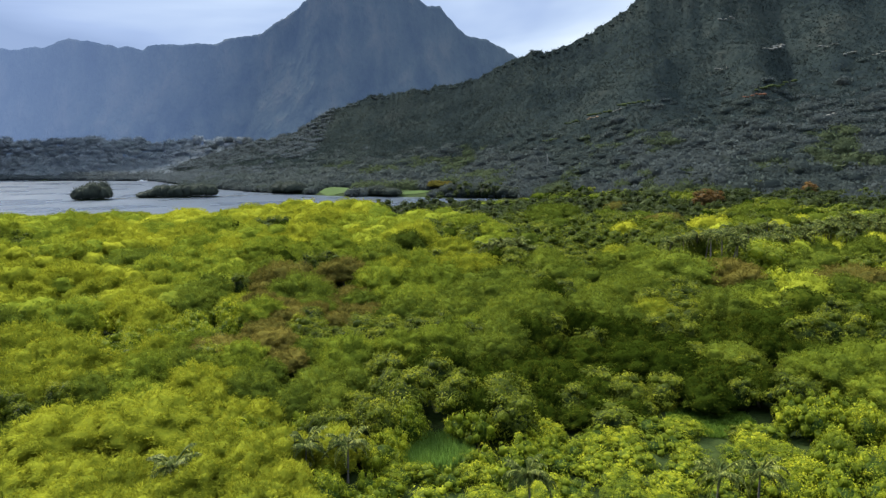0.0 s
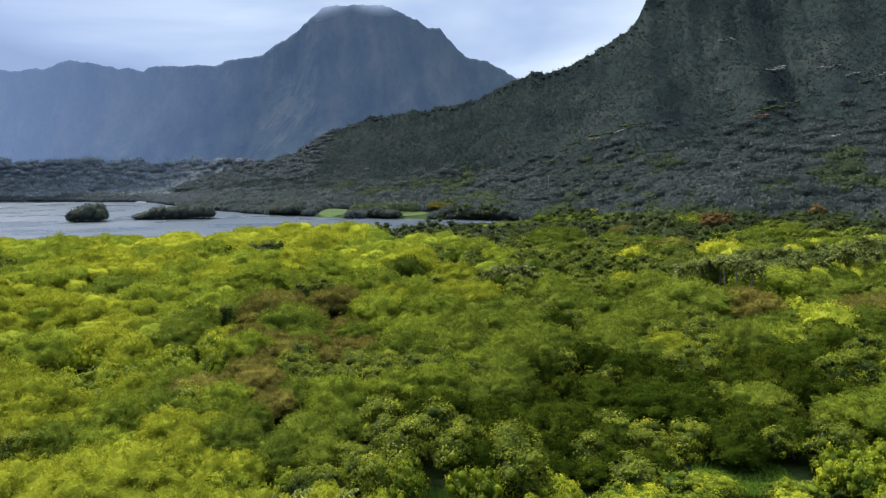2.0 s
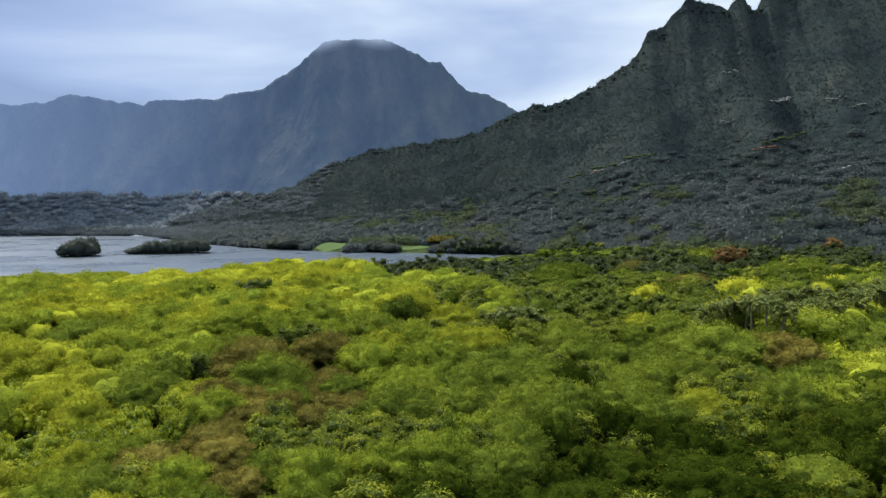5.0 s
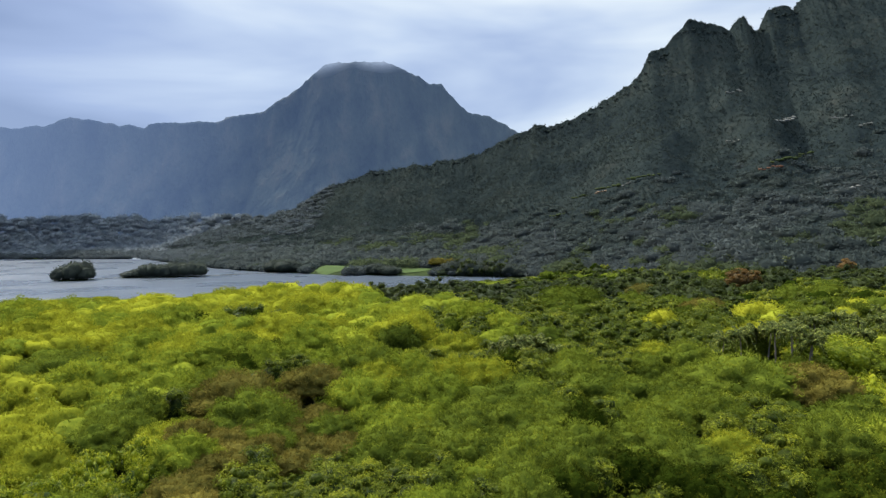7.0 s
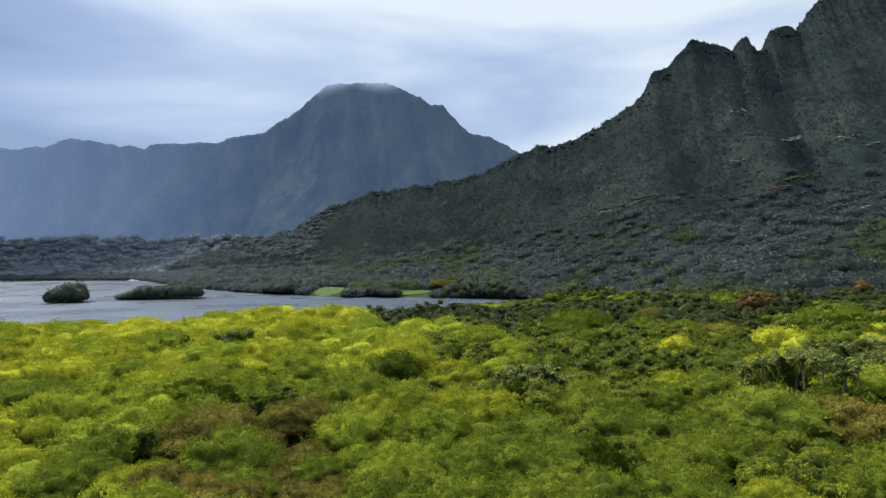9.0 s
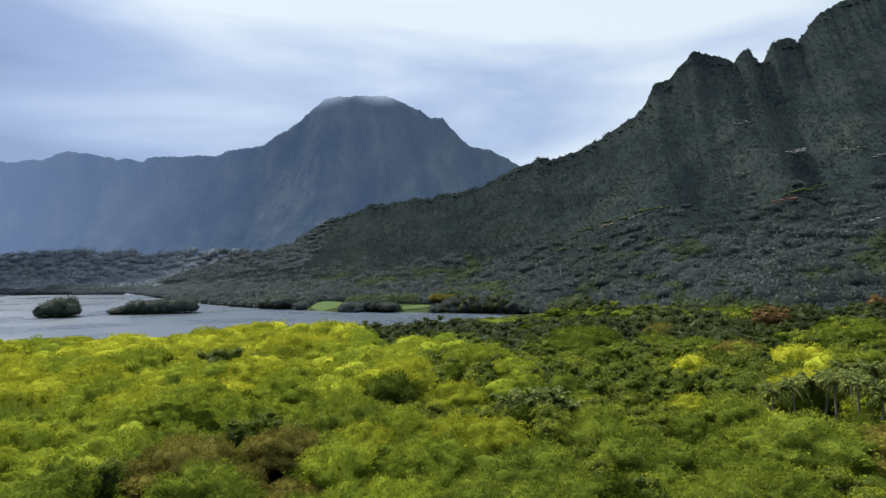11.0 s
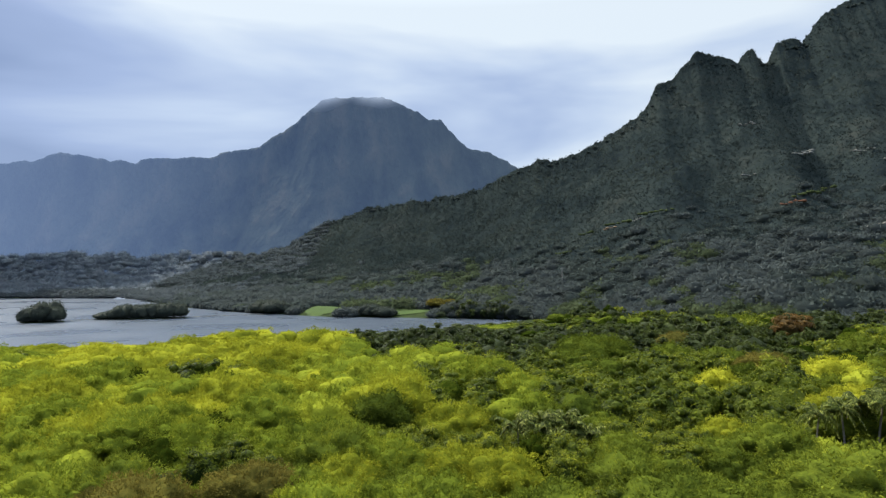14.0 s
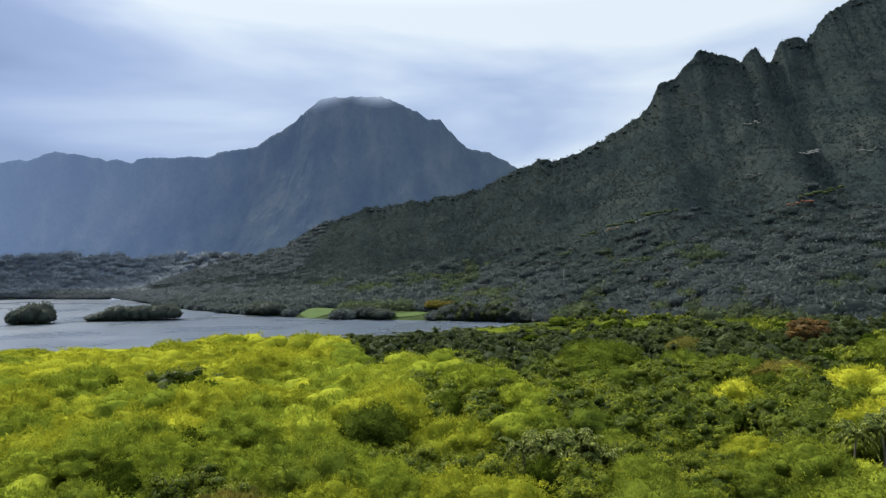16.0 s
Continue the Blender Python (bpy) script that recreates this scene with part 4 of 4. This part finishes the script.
hp = hp[(np.abs(hp[:, 0]) < 0.665 * hp[:, 1] + 10) & (rng.random(len(hp)) < np.clip((hv - 0.12) * 4, 0.1, 1))]
each = 6
n = len(hp) * each
mid = np.repeat(hp, each, 0) + rng.normal(0, 1.4, (n, 3)) + (0, 0, 0.7)
ax1 = unit(rng.normal(0, 1, (n, 3)) + (0, 0, 0.5))
ax2 = unit(np.cross(ax1, rng.normal(0, 1, (n, 3))))
size = (rng.uniform(0.8, 1.8, (n, 1)) * np.repeat(0.7 + 0.6 * vnoise(hp[:, 0] / 14, hp[:, 1] / 14, 19.0), each)[:, None])
v = np.stack([mid - ax1 * size * 0.6 + ax2 * size * 0.6, mid - ax1 * size * 0.6 - ax2 * size * 0.6, mid + ax1 * size], 1).reshape(-1, 3)
patch = np.repeat(np.clip(2.6 * fbm(hp[:, 0] / 55, hp[:, 2] / 40, 23.0, 4) - 0.85, 0, 1), each)
tagged(new("hill_scrub", mesh_of("scrub", v, np.arange(3 * n).reshape(-1, 3), M_SCRUB, np.clip(patch + rng.normal(0, 0.1, n), 0, 1))),
       "low dark scrub covering the steep upper hill", "forest", kind="stuff")
hu, hv = slope_grid(0.3, 0.68, 0.975, 0.999, 9.0)      # taller bushes along the crest
for px, py, pz in hill_point(hu, hv):
    if rng.random() < 0.7:
        hill_tree(px, py, pz + 0.5, rng.uniform(2.0, 4.2), 0.7)
bank = along(LAKE[:11], rng.random(640) * 0.72 + 0.28)      # a belt of trees along the far bank
for bx, by in bank:
    for off in (5, 17):
        px, py = bx + off * 0.55 + rng.normal(0, 4), by + off * 0.85 + rng.normal(0, 3)
        if float(shore_distance(px, py)) > -1 and not on_lawn(px, py):
            hill_tree(px, py, float(ground_z(px, py)) - 0.4, rng.uniform(5.5, 9), 0.8)
lx, ly = rng.uniform(-1150, 420, 3000), rng.uniform(440, 1500, 3000)
ls, lz = shore_distance(lx, ly), ground_z(lx, ly)
for px, py, ds, gz in zip(lx, ly, ls, lz):
    if abs(px) > 0.75 * py + 60 or ds < 2 or (py < 705 and px < 150) or (py < 650 and px < 130 + 0.1 * py) or on_lawn(px, py):
        continue
    hill_tree(px, py, gz, rng.uniform(7, 14), 0.8)

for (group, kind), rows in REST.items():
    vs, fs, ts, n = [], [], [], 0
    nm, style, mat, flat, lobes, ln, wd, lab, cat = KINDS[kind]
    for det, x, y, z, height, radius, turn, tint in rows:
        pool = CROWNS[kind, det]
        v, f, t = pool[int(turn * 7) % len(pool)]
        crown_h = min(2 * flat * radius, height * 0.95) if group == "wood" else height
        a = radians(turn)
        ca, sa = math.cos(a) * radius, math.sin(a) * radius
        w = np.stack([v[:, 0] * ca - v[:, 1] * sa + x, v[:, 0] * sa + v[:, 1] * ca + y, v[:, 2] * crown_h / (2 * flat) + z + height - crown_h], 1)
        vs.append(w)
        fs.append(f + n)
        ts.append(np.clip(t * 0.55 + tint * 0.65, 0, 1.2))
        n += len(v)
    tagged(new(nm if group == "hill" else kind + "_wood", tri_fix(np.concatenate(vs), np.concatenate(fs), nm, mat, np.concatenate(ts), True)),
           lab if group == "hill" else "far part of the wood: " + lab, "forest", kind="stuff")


# ---- palms ----
def frond_arrays(rng, length, rise, droop, leaflets=22):
    """An arching frond along +x: a midrib with drooping leaflets on both sides."""
    s = np.linspace(0, 1, leaflets)
    px = length * (s - 0.18 * s**2)
    pz = rise * s - droop * s**2.2
    v, f, n = [], [], 0
    rib, rf = tube(np.stack([px, 0 * s, pz], 1)[::3], np.linspace(0.05, 0.012, len(s[::3])), 3)
    v.append(rib), f.append(rf)
    n += len(rib)
    for k in range(1, leaflets):
        ll = length * 0.19 * math.sin(math.pi * min(1, 0.16 + 0.8 * s[k])) * rng.uniform(0.85, 1.1)
        for sd in (-1, 1):
            b = np.array((px[k], 0, pz[k]))
            tip = b + (ll * 0.55, sd * ll * 0.75, -ll * rng.uniform(0.25, 0.6))
            w = 0.075 * length / 3
            v.append(np.array([b, (b + tip) / 2 + (w, 0, 0.06), tip, (b + tip) / 2 - (w, 0, -0.06)]))
            f.append(np.arange(4)[None] + n)
            n += 4
    return np.concatenate(v), np.concatenate(f)


FRONDS = []
for q in range(4):
    v, f = frond_arrays(rng, 1.0, (1.15, 0.95, 0.6, 0.15)[q], (0.75, 0.9, 0.95, 0.85)[q], 26)
    # tints skewed low, so that few leaflets carry the painted glint
    FRONDS.append(mesh_of("frond", v, f, M_PALM, rng.random(len(f)) ** 2))
PTRUNK = []
for q in range(3):
    k = np.linspace(0, 1, 9)
    bend = (0.03, 0.08, -0.06)[q]
    v, f = tube(np.stack([bend * k**2, bend * 0.5 * k, k], 1), 0.022 - 0.009 * k + 0.008 * np.exp(-k * 14), 9)
    PTRUNK.append((mesh_of("palm_trunk", v, f, M_PALMBARK, None, True), bend))


def palm(x, y, top, size=3.2, label="coconut palm with arching fronds rising from the wood, glints painted on leaflets"):
    z = float(ground_z(x, y))
    h = max(top - z - size * 0.35, 1.5)
    q = int(rng.integers(3))
    root = tagged(new("palm_tree"), label, "palm", "palms of the wood")
    root.matrix_world = pose(x, y, z - 0.1, 0, 0, rng.uniform(0, 360))
    trunk = new("trunk", PTRUNK[q][0])
    trunk.parent, trunk.scale = root, (h, h, h)
    trunk.scale = (max(h, 8), max(h, 8), h)
    bend = PTRUNK[q][1] * max(h, 8)
    n = 22
    for k in range(n):
        fr = new("frond", FRONDS[(0, 1, 1, 2, 2, 3)[k % 6]])
        fr.parent = root
        fr.location = (bend, bend * 0.5, h - 0.1)
        fr.rotation_euler = (rng.normal(0, 0.2), rng.normal(0, 0.12), k * 2.39996 + rng.normal(0, 0.2))
        s = size * rng.uniform(0.85, 1.12)
        fr.scale = (s, s, s)
    return root


for x, y, top in PALMS:
    palm(x, y, top + (2.2 if y > 200 else 0), 4.9 if y > 200 else 4.0)
for n in range(60):
    k = rng.random()
    x, y = 92 + 100 * k + rng.normal(0, 4), 248 + 58 * k + rng.uniform(-16, 16)
    palm(x, y, 20.2 + rng.uniform(-1.6, 2.2), 4.6)
for n in range(5):
    palm(252 + rng.uniform(-14, 16), 556 + rng.uniform(-12, 12), 22 + rng.uniform(-2, 5), 4.0, "tall slender palm standing above dark trees")


# ---- lake, islets and far shore ----
def crown_part(root, kind, det, pick, x, y, z, height, radius, turn, name="crown"):
    """A crown that is a part of a clump of growth."""
    key = kind, det, pick
    if key not in PROTO:
        v, f, t = CROWNS[kind, det][pick]
        PROTO[key] = tri_fix(v, f, kind + "_crown", KINDS[kind][2], t)
    ob = new(name, PROTO[key])
    ob.parent = root
    ob.location, ob.rotation_euler = (x, y, z), (0, 0, radians(turn))
    ob.scale = (radius, radius, height / (2 * KINDS[kind][3]))
    return ob


M_MANGROVE = leaf_material("mangrove_leaves", (0.036, 0.043, 0.034), (0.054, 0.063, 0.048), (0.078, 0.088, 0.058), 0.5, 0.1)
KINDS["mangrove"] = ("mangrove", "broad", M_MANGROVE, 0.6, 16, 0.7, 0.36, "dark mangrove", "islet")
CROWNS["mangrove", "mid"] = [dome_arrays(rng, 1.2, 500, 0.10, 0.08, 3, 16, 0.34, 0.2, 0.25, 4) for _ in range(3)]


def islet(x, y, half_len, half_wide, turn, tops, label):
    """A low mud bank wholly covered by mangroves. tops: crown height at even steps along its length."""
    root = tagged(new("mangrove_islet"), label, "islet", "islets in the lake")
    root.matrix_world = pose(x, y, 0, 0, 0, turn)
    a = np.linspace(0, 2 * math.pi, 33)[:-1]
    rings = [(1.06, -0.6), (1.0, 0.15), (0.8, 0.55), (0.3, 0.8)]
    v = [(math.cos(q) * half_len * s * (1 + 0.06 * math.sin(5 * q)), math.sin(q) * half_wide * s * (1 + 0.08 * math.sin(3 * q)), z) for s, z in rings for q in a]
    f = [(r * 32 + k, r * 32 + (k + 1) % 32, r * 32 + 32 + (k + 1) % 32, r * 32 + 32 + k) for r in range(3) for k in range(32)]
    bank = new("bank", mesh_of("bank", v, f, M_GROUND, None, True))
    bank.parent = root
    n = len(tops)
    for k, top in enumerate(tops):
        px = half_len * (-0.86 + 1.72 * (k + 0.5) / n)
        wide = half_wide * math.sqrt(max(0.15, 1 - (px / half_len) ** 2))
        for sd in (-0.5, 0.5):
            crown_part(root, "mangrove", "mid", int(rng.integers(3)), px + rng.normal(0, 1), sd * wide, 0.2, top * rng.uniform(0.9, 1.05), max(half_len * 1.9 / n, wide * 0.75) * rng.uniform(0.85, 1.1), rng.uniform(0, 360))
    return root


islet(-407, 744, 20, 14, 4, (11, 17, 20, 20, 16), "small round islet covered by dark mangroves in the lake")
islet(-326, 781, 47, 11, 12, (7, 10, 14, 15, 15, 15, 16, 16, 16, 15), "long low islet covered by dark mangroves in the lake")

# shore thickets on the far bank
for x, y, r, top in ((-203, 836, 15, 15), (-222, 850, 14, 14), (-93, 779, 13, 13), (-76, 774, 12, 11), (-8, 764, 13, 14), (12, 756, 14, 15), (32, 748, 14, 14), (48, 738, 12, 13), (62, 730, 11, 11)):
    root = tagged(new("shore_thicket"), "dense rounded dark thicket at the edge of the lake", "thicket", "thickets on the far bank")
    root.matrix_world = pose(x, y, float(ground_z(x, y)) - 0.5)
    for k in range(3):
        a = rng.uniform(0, 6.28)
        crown_part(root, "mangrove" if y > 770 or k else "shore", "mid", int(rng.integers(3)), math.cos(a) * r * 0.3, math.sin(a) * r * 0.3, 0, top * rng.uniform(0.85, 1.05), r * rng.uniform(0.7, 0.9), rng.uniform(0, 360))

for k, (a, c, d, e) in enumerate(LAWNS):
    q = np.linspace(0, 2 * math.pi, 49)[:-1]
    v, f = [], []
    for s in (1.0, 0.66, 0.33):
        for w in q:
            px, py = a + math.cos(w) * d * s, c + math.sin(w) * e * s * (1 + 0.1 * math.sin(3 * w))
            v.append((px, py, max(land_z(px, py), -0.3) + 0.6))
    f = [(r * 48 + i, r * 48 + (i + 1) % 48, r * 48 + 48 + (i + 1) % 48, r * 48 + 48 + i) for r in range(2) for i in range(48)]
    v.append((a, c, land_z(a, c) + 0.6))
    f += [(96 + i, 96 + (i + 1) % 48, 144, 144) for i in range(48)]
    me = tri_fix(np.array(v), np.array(f), "lawn", M_LAWN, np.zeros(len(f)))
    tagged(new("lawn", me), "bright green mown lawn sloping to the lake", "lawn", kind="structure")


def causeway(points, label):
    """A low rubble wall that barely clears the water."""
    root = tagged(new("stone_causeway"), label, "wall")
    vs, fs, n = [], [], 0
    for (ax, ay), (bx, by) in zip(points, points[1:]):
        m = int(math.hypot(bx - ax, by - ay) / 1.6)
        for k in range(m):
            s = (k + rng.random()) / m
            iv, fi = ICO[1]
            p = iv * rng.uniform(0.7, 1.3, 3) * (1.0, 1.0, 0.55) * (1 + rng.uniform(-0.2, 0.2, (len(iv), 1)))
            vs.append(p + (ax + (bx - ax) * s + rng.normal(0, 0.3), ay + (by - ay) * s + rng.normal(0, 0.3), 0.2))
            fs.append(fi + n)
            n += len(iv)
    rubble = new("rubble", mesh_of("rubble", np.concatenate(vs), np.concatenate(fs), M_ROCK))
    rubble.parent = root
    rubble["kind"] = "stuff"
    return root


causeway([(-281, 789), (-250, 812), (-214, 826), (-196, 832)], "low dark rubble wall crossing the lake to the bank")
causeway([(-386, 752), (-372, 768)], "short low rubble wall between two islets")

# a white launch moored on the far side
M_WHITE = rough_material("white_paint", [(0.3, (0.62, 0.62, 0.6)), (0.7, (0.8, 0.8, 0.78))], 0.5, 6.0, 0.05, 0.4, 0.5, 0.02)
M_GLASS = rough_material("dark_glass", [(0.3, (0.02, 0.025, 0.03)), (0.7, (0.03, 0.035, 0.04))], 0.5, 4.0, 0.0, 0.1, 0.5, 0.02)
boat = tagged(new("launch"), "white motor launch moored by the far lake shore", "boat")
boat.matrix_world = pose(-572, 1216, 0, 0, 0, 8)
hv_, hf_ = [], []
for k, s in enumerate(np.linspace(-1, 1, 11)):
    w = 2.0 * (1 - max(0, s) ** 2.5)
    for wy, wz in ((-w, 1.5 + 0.4 * max(0, s)), (-w * 0.7, -0.3), (w * 0.7, -0.3), (w, 1.5 + 0.4 * max(0, s))):
        hv_.append((s * 9, wy, wz))
    if k:
        hf_ += [(4 * k - 4 + i, 4 * k - 4 + (i + 1) % 4, 4 * k + (i + 1) % 4, 4 * k + i) for i in range(4)]
hull = new("hull", mesh_of("hull", hv_, hf_, M_WHITE))
hull.parent = boat


def box_part(name, parent, size, place, mat, bevel=0.1):
    bm = bmesh.new()
    bmesh.ops.create_cube(bm, size=1, matrix=Matrix.Diagonal((*size, 1)))
    bmesh.ops.bevel(bm, geom=bm.edges[:], offset=bevel, segments=1, affect="EDGES")
    me = bpy.data.meshes.new(name)
    bm.to_mesh(me)
    bm.free()
    me.materials.append(mat)
    ob = new(name, me)
    ob.parent, ob.location = parent, place
    return ob


box_part("cabin", boat, (6, 2.6, 1.5), (-1.5, 0, 2.2), M_WHITE)
box_part("windscreen", boat, (0.2, 2.3, 0.8), (1.6, 0, 2.4), M_GLASS, 0.03)
box_part("roof", boat, (6.6, 3.0, 0.2), (-1.5, 0, 3.05), M_WHITE, 0.05)

# pale pole at the foot of the hill
pole = tagged(new("utility_pole"), "pale upright utility pole among the trees", "pole")
pole.matrix_world = pose(101, 775, 31)
M_POLE = rough_material("weathered_pole", [(0.3, (0.2, 0.19, 0.17)), (0.7, (0.32, 0.3, 0.27))], 0.5, 5.0, 0.2, 0.8, 0.2, 0.02)
pv, pf = tube([(0, 0, k) for k in (-2, 5, 10, 17)], (0.3, 0.26, 0.22, 0.2), 8)
pl = new("shaft", mesh_of("shaft", pv, pf, M_POLE, None, True))
pl.parent = pole
box_part("crossarm", pole, (2.6, 0.25, 0.3), (0, 0.3, 16.2), M_POLE, 0.03)

# trees that stand out by colour
KINDS["orange"] = ("flowering_tree", "broad", M_ORANGE, 0.5, 16, 0.6, 0.36, "broad tree covered in dull orange blossom", "tree")
CROWNS["orange", "near"] = [crown_arrays(rng, 1.0, 1.0, 18, 1000, 0.13, 0.09, "broad", 1)]
TRUNKS["orange"] = TRUNKS["broad"]
for x, y, r, top in ((147, 408, 7, 26.5), (156, 412, 5.5, 25.5), (262, 512, 6, 26)):
    gz = float(ground_z(x, y))
    plant_thing("orange", 0, x, y, gz, top - gz, r, 30 + x)
for x, y, r, h in ((-27, 800, 9, 11), (-12, 806, 8, 10)):
    plant_thing("brown", 0, x, y, float(ground_z(x, y)), h, r, 0)


# ---- reeds in the clearing ----
def reed_bed(x, y, r, count, tall, label):
    a, s = rng.uniform(0, 6.28, count), np.sqrt(rng.random(count)) * r
    px, py = x + np.cos(a) * s, y + np.sin(a) * s
    pz = ground_z(px, py)
    w = rng.uniform(0, 6.28, count)
    h = tall * rng.uniform(0.4, 1.4, count)
    side = np.stack([np.cos(w), np.sin(w), 0 * w], 1) * 0.15
    foot = np.stack([px, py, pz], 1)
    bend = np.stack([rng.normal(0, 0.35, count), rng.normal(0, 0.35, count), h], 1)
    v = np.stack([foot - side, foot + side, foot + bend], 1).reshape(-1, 3)
    f = np.arange(3 * count).reshape(-1, 3)
    return tagged(new("reed_bed", mesh_of("reeds", v, f, M_REED, rng.random(count))), label, "reeds", kind="stuff")


reed_bed(-3, 106, 6, 9000, 1.9, "grey-green reeds filling a clearing in the wood")
M_REED = leaf_material("grass_blades", (0.05, 0.09, 0.01), (0.09, 0.15, 0.015), (0.15, 0.21, 0.02), 0.35, 0.2)
reed_bed(46, 119, 7.5, 7000, 0.6, "short bright grass in a shaded clearing")


# ---- bare rock and soil on the hill ----
def outcrop(name, x, y, z, length, mat, label, category, pieces=5):
    """Weathered slabs that break through the scrub, strung along the slope."""
    root = tagged(new(name), label, category, "outcrops on the hill")
    root.matrix_world = pose(x, y, z, 0, 0, rng.uniform(-15, 25))
    iv, fi = ICO[2]
    for k in range(pieces):
        s = length / pieces * rng.uniform(0.7, 1.1)
        bump = 1 + 0.35 * (vnoise(iv[:, 0] * 2 + k * 3, iv[:, 1] * 2 + iv[:, 2], 5.0 + x) - 0.5)[:, None]
        p = iv * bump * (s, s * 0.6, s * rng.uniform(0.32, 0.55))
        slab = new("slab", mesh_of("slab", p, fi, mat))
        slab.parent = root
        slab.location = (length * ((k + 0.5) / pieces - 0.5) * 1.6, rng.normal(0, 1.5), 1.5 + rng.normal(0, 0.6) + (k - pieces / 2) * 0.8)
    return root


HILL_ALL = hill_point(*[g.ravel() for g in np.meshgrid(np.linspace(0.3, 0.68, 420), np.linspace(0, 0.9, 240), indexing="ij")])


def hill_z(x, y):
    """Height of the hillside over a place."""
    return float(HILL_ALL[np.argmin((HILL_ALL[:, 0] - x) ** 2 + (HILL_ALL[:, 1] - y) ** 2), 2])


for x, y, ln in ((327, 864, 14), (390, 877, 22), (366, 697, 14), (446, 852, 14), (459, 825, 12), (487, 811, 12), (190, 822, 10), (359, 947, 14), (405, 892, 16)):
    outcrop("rock_outcrop", x, y, hill_z(x, y) + 1.5, ln, M_ROCK, "pale weathered rock breaking through the hillside scrub", "rock")
M_REDSOIL = rough_material("red_soil", [(0.3, (0.10, 0.045, 0.025)), (0.7, (0.19, 0.085, 0.045))], 0.1, 1.0, 0.5, 0.95, 0.1, 0.5)
M_DRYGRASS = rough_material("hill_grass", [(0.3, (0.038, 0.050, 0.018)), (0.7, (0.075, 0.085, 0.030))], 0.1, 0.9, 0.5, 0.95, 0.0, 0.5)
outcrop("soil_scar", 323, 760, hill_z(323, 760) + 2.5, 15, M_REDSOIL, "small scar of red soil on the hillside", "soil", 6)
outcrop("soil_scar", 167, 850, hill_z(167, 850) + 2.5, 13, M_SOIL, "pale brown soil bank by a hillside track", "soil", 5)
for x, y, ln in ((178, 838, 26), (206, 812, 24), (150, 872, 20), (345, 775, 22), (372, 800, 24), (118, 852, 18)):
    outcrop("grass_bank", x, y, hill_z(x, y) + 2.0, ln, M_DRYGRASS, "sunlit bank of dull green grass between hillside trees", "grass", 7)
